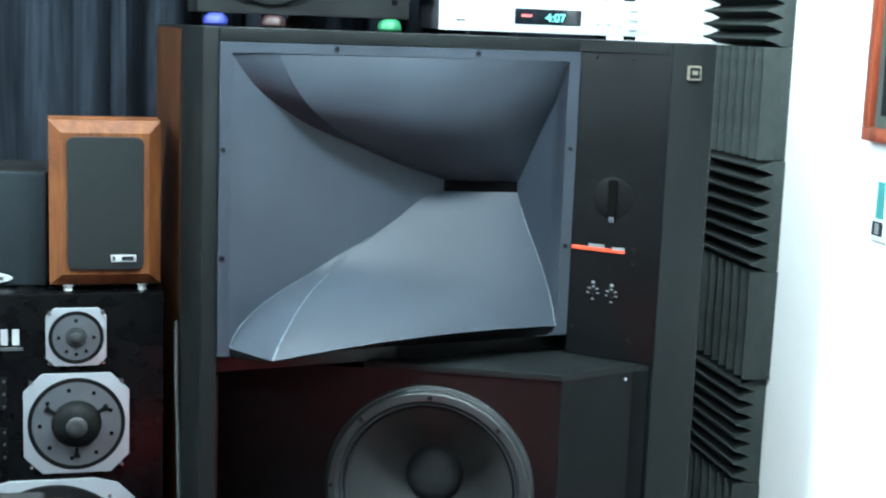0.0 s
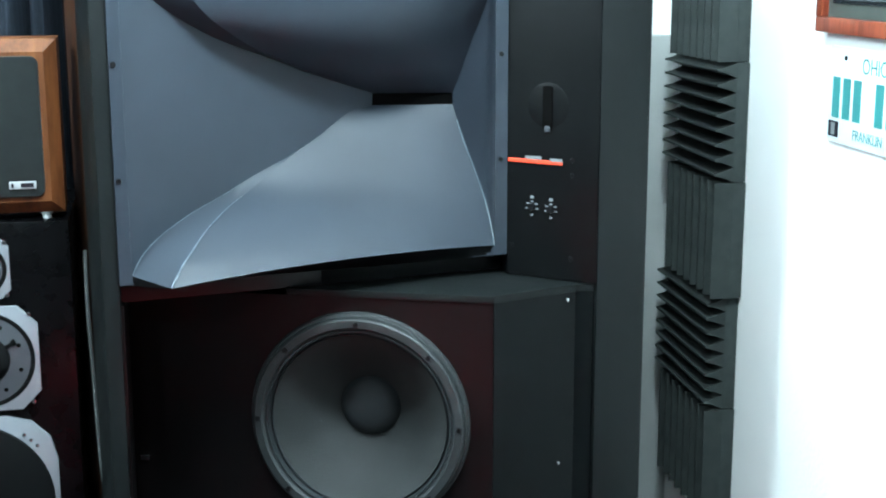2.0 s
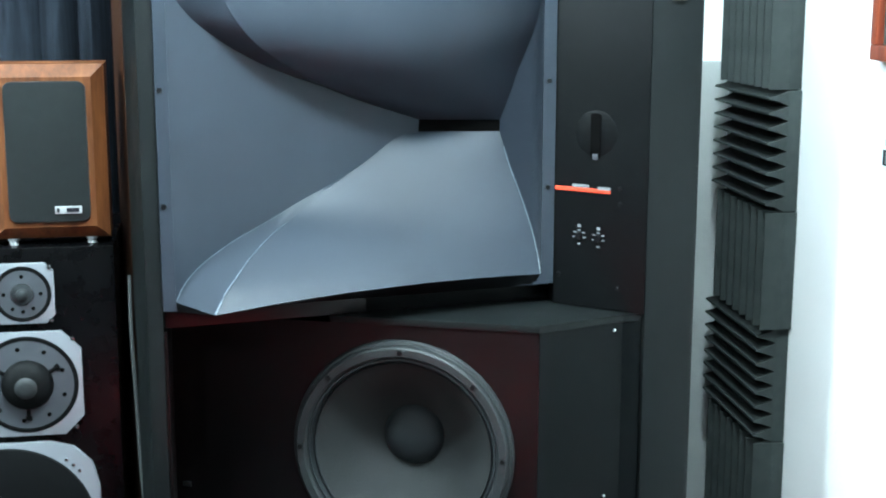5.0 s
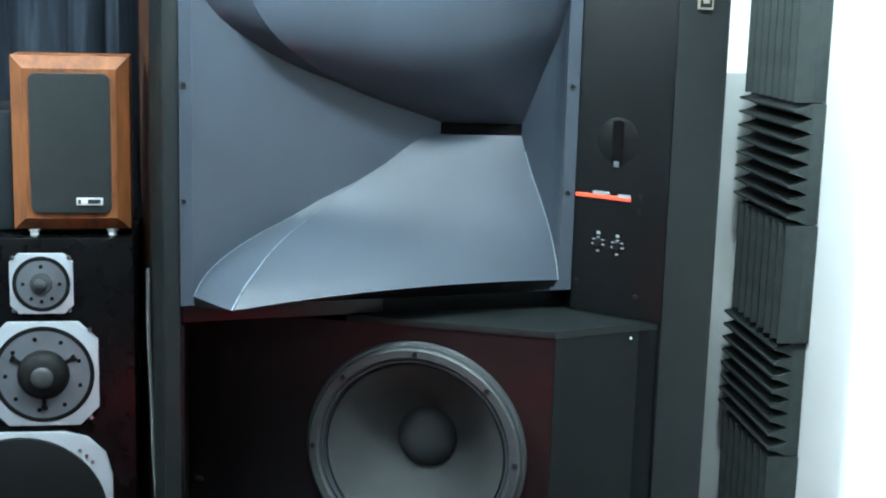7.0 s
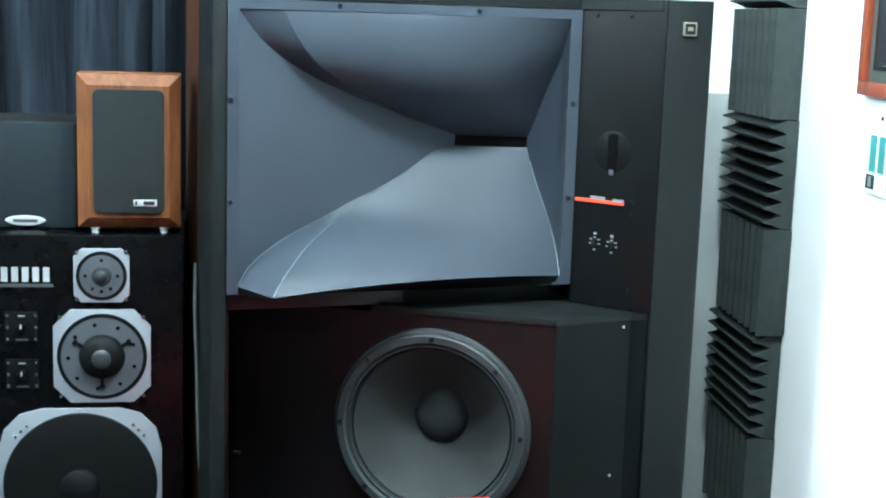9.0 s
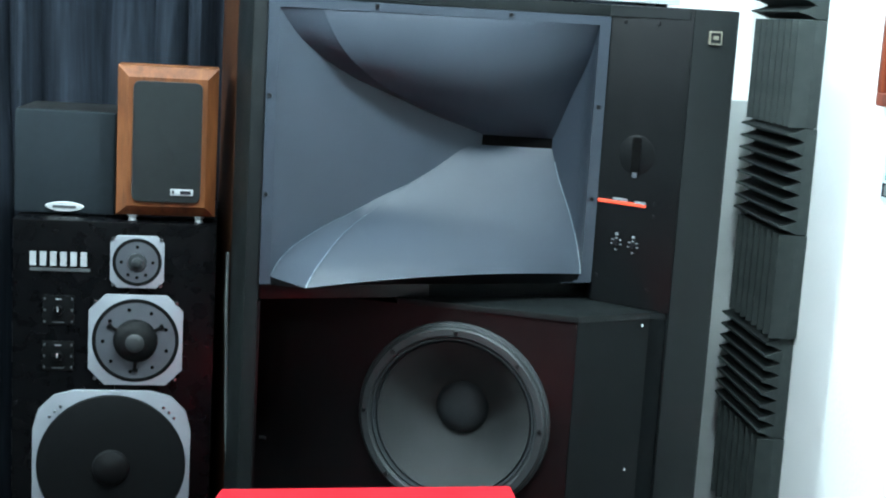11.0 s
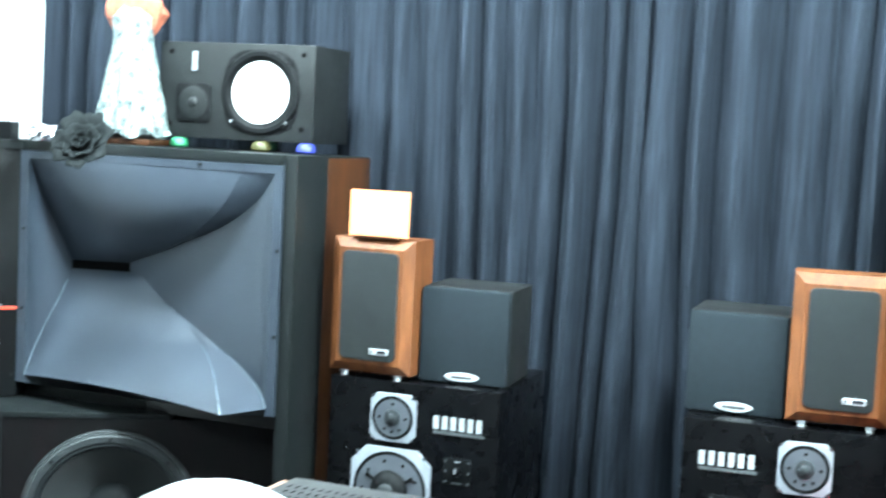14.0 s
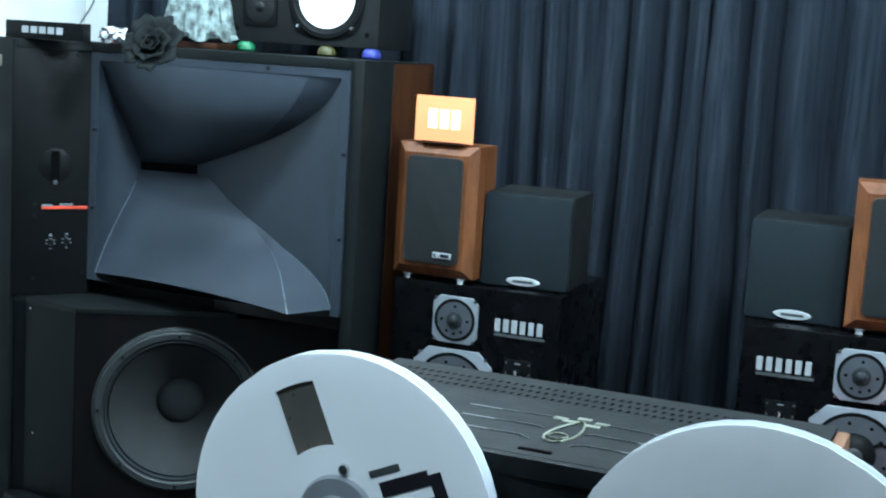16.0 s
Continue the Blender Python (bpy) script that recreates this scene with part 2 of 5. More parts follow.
def add_box(bm, x0, x1, y0, y1, z0, z1, bevel=0.0):
    vs = [bm.verts.new((x, y, z)) for x in (x0, x1) for y in (y0, y1) for z in (z0, z1)]
    idx = ((0, 1, 3, 2), (4, 6, 7, 5), (0, 4, 5, 1), (2, 3, 7, 6), (0, 2, 6, 4), (1, 5, 7, 3))
    fs = [bm.faces.new([vs[i] for i in f]) for f in idx]
    if bevel:
        es = list({e for f in fs for e in f.edges})
        bmesh.ops.bevel(bm, geom=es, offset=bevel, segments=2, profile=0.6, affect="EDGES")
    return bm


def box(x0, x1, y0, y1, z0, z1, bevel=0.0):
    return add_box(bmesh.new(), min(x0, x1), max(x0, x1), y0, y1, z0, z1, bevel)


def prism(plan, z0, z1, bevel=0.0, bm=None):
    """An upright prism over a plan outline."""
    bm = bm or bmesh.new()
    lo = [bm.verts.new((x, y, z0)) for x, y in plan]
    hi = [bm.verts.new((x, y, z1)) for x, y in plan]
    n = len(plan)
    fs = [bm.faces.new(lo[::-1]), bm.faces.new(hi)]
    fs += [bm.faces.new((lo[i], lo[(i + 1) % n], hi[(i + 1) % n], hi[i])) for i in range(n)]
    if bevel:
        bmesh.ops.bevel(bm, geom=list({e for f in fs for e in f.edges}), offset=bevel, segments=2, profile=0.6, affect="EDGES")
    return bm


def slab(outline, y0, y1, bevel=0.0, bm=None):
    """A plate over an outline in x and z, from y0 (front) to y1 (back)."""
    bm = bm or bmesh.new()
    lo = [bm.verts.new((x, y0, z)) for x, z in outline]
    hi = [bm.verts.new((x, y1, z)) for x, z in outline]
    n = len(outline)
    front = bm.faces.new(lo)
    bm.faces.new(hi[::-1])
    for i in range(n):
        bm.faces.new((lo[i], hi[i], hi[(i + 1) % n], lo[(i + 1) % n]))
    if bevel:
        bmesh.ops.bevel(bm, geom=list(front.edges), offset=bevel, segments=2, profile=0.6, affect="EDGES")
    return bm


def lathe(profile, n=48, bm=None, cx=0.0, cy=0.0, cz=0.0):
    """A turned piece round an axis along y: rows of radius and depth (positive to the back)."""
    bm = bm or bmesh.new()
    rings = []
    for r, d in profile:
        if r < 1e-6:
            rings.append([bm.verts.new((cx, cy + d, cz))])
        else:
            rings.append([bm.verts.new((cx + r * math.cos(2 * math.pi * i / n), cy + d, cz + r * math.sin(2 * math.pi * i / n))) for i in range(n)])
    for a, b in zip(rings, rings[1:]):
        for i in range(n):
            j = (i + 1) % n
            if len(a) == 1:
                bm.faces.new((a[0], b[i], b[j]))
            elif len(b) == 1:
                bm.faces.new((a[i], b[0], a[j]))
            else:
                bm.faces.new((a[i], b[i], b[j], a[j]))
    return bm


def upright(profile, n=32, bm=None, cx=0.0, cy=0.0, cz=0.0):
    """A turned piece round an upright axis: rows of radius and height."""
    bm = bm or bmesh.new()
    rings = []
    for r, h in profile:
        k = 1 if r < 1e-6 else n
        rings.append([bm.verts.new((cx + r * math.cos(2 * math.pi * i / n), cy + r * math.sin(2 * math.pi * i / n), cz + h)) for i in range(k)])
    for a, b in zip(rings, rings[1:]):
        for i in range(n):
            j = (i + 1) % n
            if len(a) == 1:
                bm.faces.new((a[0], b[j], b[i]))
            elif len(b) == 1:
                bm.faces.new((a[i], a[j], b[0]))
            else:
                bm.faces.new((a[i], a[j], b[j], b[i]))
    return bm


def arc_plate(w, h, cut, n=5):
    """An outline with rounded corners, in x and z."""
    pts = []
    for sx, sz, a0 in ((1, 1, 0), (-1, 1, 90), (-1, -1, 180), (1, -1, 270)):
        for i in range(n):
            a = radians(a0 + 90 * i / (n - 1))
            pts.append((sx * (w / 2 - cut) + cut * math.cos(a), sz * (h / 2 - cut) + cut * math.sin(a)))
    return pts


def plate_with_hole(x0, x1, z0, z1, cx, cz, r, depth=0.0, n=48):
    """A flat panel in the plane y = 0 with a round hole and a rim that goes back by depth."""
    bm = bmesh.new()
    inner, outer = [], []
    for i in range(n):
        a = 2 * math.pi * (i + 0.5) / n
        c, s = math.cos(a), math.sin(a)
        inner.append(bm.verts.new((cx + r * c, 0, cz + r * s)))
        k = min(((x1 - cx) / c if c > 0 else (x0 - cx) / c), ((z1 - cz) / s if s > 0 else (z0 - cz) / s))
        outer.append(bm.verts.new((cx + k * c, 0, cz + k * s)))
    corners = {}
    for i in range(n):
        j = (i + 1) % n
        bm.faces.new((inner[i], outer[i], outer[j], inner[j]))
        a, b = outer[i].co, outer[j].co
        if abs(a.x - b.x) > 1e-6 and abs(a.z - b.z) > 1e-6:
            px = x1 if max(a.x, b.x) > x1 - 1e-6 else x0
            pz = z1 if max(a.z, b.z) > z1 - 1e-6 else z0
            bm.faces.new((outer[i], bm.verts.new((px, 0, pz)), outer[j]))
    if depth:
        back = [bm.verts.new((v.co.x, depth, v.co.z)) for v in inner]
        for i in range(n):
            j = (i + 1) % n
            bm.faces.new((inner[i], inner[j], back[j], back[i]))
    return bm


def sweep(points, r, n=8, start=None):
    """A round cable along points; it can swell from a thinner start."""
    r0 = r if start is None else start
    bm = bmesh.new()
    rings = []
    for i, p in enumerate(points):
        a, b = Vector(points[max(i - 1, 0)]), Vector(points[min(i + 1, len(points) - 1)])
        d = (b - a).normalized()
        u = d.orthogonal().normalized()
        v = d.cross(u)
        k_r = r0 + (r - r0) * i / (len(points) - 1)
        rings.append([bm.verts.new(Vector(p) + k_r * (u * math.cos(2 * math.pi * k / n) + v * math.sin(2 * math.pi * k / n))) for k in range(n)])
    for a, b in zip(rings, rings[1:]):
        for k in range(n):
            bm.faces.new((a[k], a[(k + 1) % n], b[(k + 1) % n], b[k]))
    bm.faces.new(rings[0])
    bm.faces.new(rings[-1][::-1])
    return bm


def bezier(p, n):
    """Points on a smooth curve through the given points."""
    pts = [Vector(q) for q in p]
    out = []
    for i in range(n + 1):
        s = i / n * (len(pts) - 1)
        k = min(int(s), len(pts) - 2)
        u = s - k
        p0, p1, p2, p3 = pts[max(k - 1, 0)], pts[k], pts[k + 1], pts[min(k + 2, len(pts) - 1)]
        out.append(0.5 * (2 * p1 + (p2 - p0) * u + (2 * p0 - 5 * p1 + 4 * p2 - p3) * u * u + (3 * p1 - p0 - 3 * p2 + p3) * u ** 3))
    return out


def sheet(a, b, rows=10, sag=None, bm=None):
    """A surface ruled between two curves of equal length; sag(i, u) bends it."""
    bm = bm or bmesh.new()
    grid = []
    for i, (p, q) in enumerate(zip(a, b)):
        line = []
        for k in range(rows + 1):
            u = k / rows
            v = p.lerp(q, u)
            if sag:
                v = v + sag(i / (len(a) - 1), u)
            line.append(bm.verts.new(v))
        grid.append(line)
    for i in range(len(grid) - 1):
        for k in range(rows):
            bm.faces.new((grid[i][k], grid[i + 1][k], grid[i + 1][k + 1], grid[i][k + 1]))
    return bm


def lettering(text, size, material, parent, name, m):
    """Raised lettering as a mesh, in the plane facing -y."""
    cu = bpy.data.curves.new(name, "FONT")
    cu.body, cu.size, cu.extrude = text, size, 0.0004
    tmp = bpy.data.objects.new(name, cu)
    me = bpy.data.meshes.new_from_object(tmp)
    bpy.data.objects.remove(tmp)
    me.materials.append(material)
    ob = new(name, me)
    ob.parent = parent
    ob.matrix_local = m @ pose(0, 0, 0, 90)
    return ob


def turned(bm, m):
    bmesh.ops.transform(bm, matrix=m, verts=bm.verts)
    return bm


# ---- the room ----
XL, XR, YB, YF = -1.74, 1.915, 2.66, -3.0


def room():
    def wall(name, *b):
        return tagged(link(name, box(*b), WALL, smooth=False), "white rough-plastered wall", "wall", kind="structure")
    wall("wall_east", XR, XR + 0.1, 0.8, YB, 0, CEILING)
    wall("wall_west", XL - 0.1, XL, 0.8, YB, 0, CEILING)
    # unseen front stretches of the side walls, made dark to hold down bounce
    for name, x in (("wall_east_front", XR), ("wall_west_front", XL - 0.1)):
        tagged(link(name, box(x, x + 0.1, YF, 0.8, 0, CEILING), DARKWALL, smooth=False), "unseen wall, dark grey to cut bounced light", "wall", kind="structure")
    wall("wall_north", XL - 0.1, XR + 0.1, YB, YB + 0.1, 0, CEILING)
    # wall behind the camera, never in view; its dark colour limits frontal bounce
    tagged(link("wall_south", box(XL - 0.1, XR + 0.1, YF - 0.1, YF, 0, CEILING), DARKWALL, smooth=False), "unseen wall, dark grey to cut bounced light", "wall", kind="structure")
    tagged(link("floor", box(XL - 0.1, XR + 0.1, YF - 0.1, YB + 0.1, -0.1, 0), FLOOR, smooth=False), "dark grey carpeted floor", "floor", kind="structure")
    tagged(link("ceiling", box(XL - 0.1, XR + 0.1, YF - 0.1, YB + 0.1, CEILING, CEILING + 0.1), CEIL, smooth=False), "plain white painted ceiling", "ceiling", kind="structure")

    tagged(link("wall_board", box(1.45, XR - 0.002, YB - 0.012, YB - 0.001, 0, 1.21, 0.002), GREYBOARD, smooth=False), "grey rough board against the white wall", "wall board", kind="structure")


room()


def ceiling_light(x, y, turn):
    t = thing("ceiling_light", pose(x, y, CEILING, 0, 0, turn), "white fluorescent ceiling light with lit diffuser", "ceiling light", "ceiling lights")
    part("housing", prism(((-0.65, -0.1), (0.65, -0.1), (0.65, 0.1), (-0.65, 0.1)), -0.07, -0.001, 0.008), WHITEMETAL, t)
    part("diffuser", box(-0.6, 0.6, -0.07, 0.07, -0.085, -0.07, 0.006), LAMPGLOW, t, "glowing white diffuser")


for fx, fy, turn, watts in FIXTURES:
    ceiling_light(fx, fy, turn)


def curtain(x0, x1, y, z0, z1, seed, slant):
    """Heavy pleated cloth: irregular folds that lean and shift on the way down."""
    rng = random.Random(seed)
    folds, x = [], x0 - 0.2
    while x < x1 + 0.3:
        wdt = rng.choice((rng.uniform(0.05, 0.08), rng.uniform(0.08, 0.15)))
        folds.append((x, wdt, rng.uniform(0.45, 1.0), rng.uniform(-0.5, 0.5)))
        x += wdt
    nx, nz = int((x1 - x0) / 0.0055), 26
    bm = bmesh.new()
    grid = []
    for k in range(nz + 1):
        v = k / nz
        z = z1 + (z0 - z1) * v
        row = []
        for i in range(nx + 1):
            xx = x0 + (x1 - x0) * i / nx
            s = xx + slant * v * (xx - (x0 + x1) / 2) + 0.02 * noise.noise((xx * 1.5, z * 1.1, seed))
            d = 0.0
            for fx, fw, amp, ph in folds:
                u = (s - fx) / fw
                if 0 <= u < 1:
                    w = 0.5 - 0.5 * math.cos(2 * math.pi * u)
                    d = amp * w ** (0.72 + 0.35 * ph) * (0.62 + 0.38 * v)
                    break
            d = 0.100 * d + 0.020 * noise.noise((xx * 6, z * 2.2, seed + 7)) + 0.006 * noise.noise((xx * 40, z * 1.5, seed + 3))
            row.append(bm.verts.new((xx, y - d, z)))
        grid.append(row)
    for k in range(nz):
        for i in range(nx):
            bm.faces.new((grid[k][i], grid[k][i + 1], grid[k + 1][i + 1], grid[k + 1][i]))
    return bm


def hang_curtain(name, x0, x1, y, seed, slant, label):
    ob = link(name, curtain(x0, x1, y, 0.02, CEILING - 0.06, seed, slant), CURTAIN, recalc=False)
    ob.modifiers.new("thickness", "SOLIDIFY").thickness = 0.004
    return tagged(ob, label, "curtain", "curtains")


hang_curtain("curtain", -1.52, 0.10, 2.52, 11, 0.05, "heavy dark navy pleated curtain hanging to floor")
hang_curtain("curtain", 0.07, 0.735, 2.50, 23, 0.12, "heavy dark navy pleated curtain with deep folds")
hang_curtain("curtain", 0.70, 1.62, 2.56, 31, 0.05, "heavy dark navy pleated curtain behind the speaker")
tagged(link("curtain_rail", box(-1.53, 1.63, 2.53, 2.57, CEILING - 0.06, CEILING - 0.001, 0.004), WHITEMETAL), "white metal curtain rail on the ceiling", "curtain rail")


# ---- the large horn speakers ----
def flange_y(x):
    return -0.006 + (x + 0.427) * 0.1688


def big_speaker(sx, m, label):
    t = thing("horn_speaker", m, label, "speaker", "large horn speakers")
    flip = Matrix.Diagonal((sx, 1, 1, 1))

    def put(name, bm, material, parent=t, label=""):
        return part(name, turned(bm, flip), material, parent, label)

    # walnut carcass behind the front shell
    put("side_panel", prism(((-0.487, 0.127), (-0.518, 0.345), (-0.498, 0.345), (-0.467, 0.127)), 0.02, 1.405, 0.002), WALNUT, label="walnut veneered side")
    put("side_panel", prism(((0.436, 0.14), (0.416, 0.14), (0.35, 0.345), (0.37, 0.345)), 0.02, 1.405, 0.002), WALNUT, label="walnut veneered side")
    put("back_panel", prism(((-0.498, 0.326), (0.355, 0.326), (0.35, 0.345), (-0.498, 0.345)), 0.02, 1.405), PANEL)
    put("top_panel", prism(((-0.457, 0.002), (0.21, 0.106), (0.34, -0.010), (0.436, 0.0), (0.434, 0.14), (0.365, 0.340), (-0.516, 0.340), (-0.484, 0.127)), 1.390, 1.409, 0.002), SHELL)
    # charcoal front shell
    put("stile", prism(((-0.460, 0.0), (-0.434, -0.004), (-0.434, 0.127), (-0.487, 0.127)), 0.0, 1.411, 0.003), SHELL)
    put("stile", prism(((0.348, -0.012), (0.434, -0.004), (0.438, 0.0), (0.436, 0.14), (0.348, 0.14)), 0.0, 1.411, 0.003), SHELL)
    put("top_rail", prism(((-0.434, flange_y(-0.434) - 0.003), (0.2195, flange_y(0.2195) - 0.003), (0.2195, 0.14), (-0.434, 0.127)), 1.3885, 1.411, 0.002), SHELL)
    ctrl = put("control_panel", prism(((0.2205, 0.101), (0.347, -0.014), (0.347, 0.14), (0.2205, 0.14)), 0.833, 1.411, 0.002), PANEL, label="black angled control panel")
    # the grey horn: a frame round the mouth and six curved walls that run to a slot
    bm = bmesh.new()
    ox0, ox1, oz0, oz1 = -0.4335, 0.2195, 0.868, 1.388
    ix0, ix1, iz0, iz1 = -0.414, 0.197, 0.884, 1.371
    for (xa, za), (xb, zb), (xc, zc), (xd, zd) in (((ox0, oz1), (ox1, oz1), (ix1, iz1), (ix0, iz1)), ((ox1, oz1), (ox1, oz0), (ix1, iz0), (ix1, iz1)), ((ox1, oz0), (ox0, oz0), (ix0, iz0), (ix1, iz0)), ((ox0, oz0), (ox0, oz1), (ix0, iz1), (ix0, iz0))):
        q = [(xa, za), (xb, zb), (xc, zc), (xd, zd)]
        f = [bm.verts.new((x, flange_y(x) - 0.004, z)) for x, z in q]
        b = [bm.verts.new((x, flange_y(x) + 0.012, z)) for x, z in q]
        bm.faces.new(f)
        bm.faces.new(b[::-1])
        for i in range(4):
            bm.faces.new((f[i], b[i], b[(i + 1) % 4], f[(i + 1) % 4]))
    bmesh.ops.remove_doubles(bm, verts=bm.verts, dist=0.0003)
    horn = put("horn", bm, HORN, label="slate grey moulded asymmetric horn")
    n = 28
    TA = bezier([(0.005, 0.214, 1.141), (-0.102, 0.160, 1.179), (-0.160, 0.130, 1.204), (-0.217, 0.101, 1.225), (-0.271, 0.073, 1.248), (-0.324, 0.046, 1.279), (-0.375, 0.020, 1.319), (-0.416, -0.006, 1.372)], n)
    TB = bezier([(0.006, 0.214, 1.141), (-0.104, 0.149, 1.182), (-0.165, 0.108, 1.209), (-0.212, 0.071, 1.233), (-0.247, 0.044, 1.257), (-0.280, 0.023, 1.283), (-0.311, 0.010, 1.321), (-0.337, 0.007, 1.372)], n)
    TR = bezier([(0.147, 0.212, 1.139), (0.157, 0.195, 1.175), (0.170, 0.175, 1.225), (0.183, 0.155, 1.269), (0.192, 0.136, 1.305), (0.196, 0.115, 1.345), (0.197, 0.096, 1.371)], n)
    BA = bezier([(0.004, 0.214, 1.120), (-0.039, 0.192, 1.112), (-0.098, 0.162, 1.074), (-0.155, 0.133, 1.044), (-0.211, 0.104, 1.020), (-0.265, 0.076, 0.993), (-0.318, 0.049, 0.969), (-0.369, 0.023, 0.938), (-0.398, 0.008, 0.910), (-0.414, -0.006, 0.882)], n)
    BB = bezier([(0.005, 0.214, 1.120), (-0.038, 0.192, 1.112), (-0.097, 0.161, 1.074), (-0.153, 0.130, 1.043), (-0.224, 0.086, 0.995), (-0.260, 0.044, 0.976), (-0.297, -0.010, 0.949), (-0.321, -0.052, 0.925), (-0.337, -0.080, 0.908), (-0.353, -0.105, 0.882)], n)
    BR = bezier([(0.147, 0.212, 1.119), (0.160, 0.190, 1.063), (0.177, 0.164, 1.008), (0.190, 0.141, 0.958), (0.196, 0.118, 0.917), (0.197, 0.096, 0.885)], n)

    def belly(s, u):
        k = math.sin(math.pi * s) * 4 * u * (1 - u)
        return Vector((0, -0.024 * k, -0.012 * k))

    def lip(s, u):
        return Vector((0, 0, 0.010 * s ** 3 * 4 * u * (1 - u)))

    put("inner_wall", sheet(TA, BA, 12), HORN, horn)
    put("upper_wall", sheet(TB, TR, 16, belly), HORN, horn)
    put("upper_facet", sheet(TA, TB, 3), HORN, horn)
    put("lower_facet", sheet(BA, BB, 4), HORN, horn)
    lower = sheet(BB, BR, 16, lip)
    inside = [v for v in lower.verts if not v.is_boundary]
    for k in range(14):
        bmesh.ops.smooth_vert(lower, verts=inside, factor=0.5, use_axis_x=True, use_axis_y=True, use_axis_z=True)
    put("lower_wall", lower, HORN, horn)
    put("outer_wall", sheet(TR, BR, 10), HORN, horn)
    # thin pale beads along the creases paint the edge highlights
    put("ridge", sweep([v + Vector((0, -0.0012, 0.0010)) for v in BB[13:]], 0.0019, 8, 0.0002), HORNGLINT, horn, "highlight painted along the horn's edge")
    put("ridge", sweep([v + Vector((-0.0004, -0.0008, 0.0004)) for v in BR[3:]], 0.0009, 8), HORNGLINT, horn)
    put("ridge", sweep([v + Vector((0.0006, -0.0010, 0.0004)) for v in BA[14:]], 0.0009, 8, 0.0002), HORNGLINT, horn)
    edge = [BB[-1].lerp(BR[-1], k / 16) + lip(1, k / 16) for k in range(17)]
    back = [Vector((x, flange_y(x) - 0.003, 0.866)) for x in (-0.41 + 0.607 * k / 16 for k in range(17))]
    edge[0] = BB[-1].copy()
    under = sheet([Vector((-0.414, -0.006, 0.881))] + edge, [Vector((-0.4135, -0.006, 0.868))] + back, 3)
    # underside of the grey lip: its shade is painted in with the black material
    put("lip_underside", under, PANEL, horn, "horn lip underside, coloured black as shade")
    put("throat", box(-0.010, 0.150, 0.2135, 0.25, 1.110, 1.146), BLACKHOLE, horn)
    for x, z in ((-0.427, 1.216), (-0.427, 1.037), (-0.238, 1.384), (0.018, 1.383), (0.207, 1.217), (0.207, 1.038)):
        put("screw", turned(lathe([(0, -0.001), (0.0042, -0.0015), (0.005, 0.002), (0.005, 0.01)], 12), Matrix.Translation((x, flange_y(x) - 0.005, z - 0.003))), SCREW, horn)
    # header band under the horn, over a recess that runs back to the angled woofer baffle
    put("header_band", prism(((-0.4335, 0.026), (-0.105, 0.087), (-0.105, 0.25), (-0.4335, 0.25)), 0.832, 0.868, 0.001), BAFFLE, label="dark rosewood band")
    put("header_band", prism(((-0.105, 0.087), (0.22, 0.147), (0.22, 0.20), (-0.105, 0.25)), 0.832, 0.868, 0.001), PANEL)
    put("ledge", prism(((-0.166, 0.0758), (0.160, -0.056), (0.316, 0.001), (0.347, -0.004), (0.347, 0.15), (0.20, 0.17), (-0.166, 0.12)), 0.820, 0.832, 0.0015), SHELL, label="black ledge over the woofer")
    put("stile_return", box(-0.4338, -0.4295, 0.004, 0.20, 0.36, 0.832), BAFFLE)
    # the baffle is turned about its woofer, towards the room's middle
    M = Matrix.Translation((-0.051, 0.0325, 0)) @ Matrix.Rotation(-0.380, 4, "Z")
    zc = 0.6056
    bm = plate_with_hole(-0.445, 0.2275, 0.335, 0.8195, 0, zc, 0.166, 0.03)
    put("baffle", turned(bm, M), BAFFLE, label="glossy dark rosewood woofer baffle")
    put("woofer_side", prism(((0.1605, -0.0535), (0.3155, 0.002), (0.347, -0.003), (0.347, 0.10), (0.175, 0.10)), 0.36, 0.8195, 0.0015), SIDEPANEL, label="dark grey angled panel")
    put("plinth", prism(((-0.4335, 0.02), (0.155, -0.10), (0.347, -0.030), (0.347, 0.14), (-0.4335, 0.25)), 0.0, 0.375, 0.003), PANEL)
    W = M @ Matrix.Translation((0, 0, zc))
    woofer = put("woofer", turned(lathe([(0.152, 0.02), (0.160, -0.008), (0.163, -0.018), (0.167, -0.0215), (0.179, -0.0215), (0.182, -0.018), (0.1835, -0.0075), (0.188, -0.0060), (0.190, -0.003), (0.1905, 0.0005)], 72), W), CASTFRAME, label="large woofer with dark grey paper cone")
    put("surround", turned(lathe([(0.1635, -0.010), (0.161, -0.016), (0.158, -0.0165), (0.1565, -0.010), (0.1545, -0.0035), (0.152, -0.0075), (0.1515, -0.008), (0.150, -0.001)], 72), W), DUSTCAP, woofer)
    put("cone", turned(lathe([(0.151, -0.004), (0.145, 0.003), (0.12, 0.026), (0.09, 0.054), (0.065, 0.075), (0.046, 0.088)], 72), W), CONE, woofer)
    put("dust_cap", turned(lathe([(0.0545, 0.087), (0.052, 0.080), (0.044, 0.071), (0.031, 0.065), (0.015, 0.0618), (0, 0.061)], 48), W), DUSTCAP, woofer)
    for k in range(8):
        ang = 2 * math.pi * k / 8
        put("bolt", turned(lathe([(0, -0.0245), (0.0042, -0.024), (0.0048, -0.021)], 10), W @ Matrix.Translation((0.1735 * math.cos(ang), 0, 0.1735 * math.sin(ang)))), SCREW, woofer)
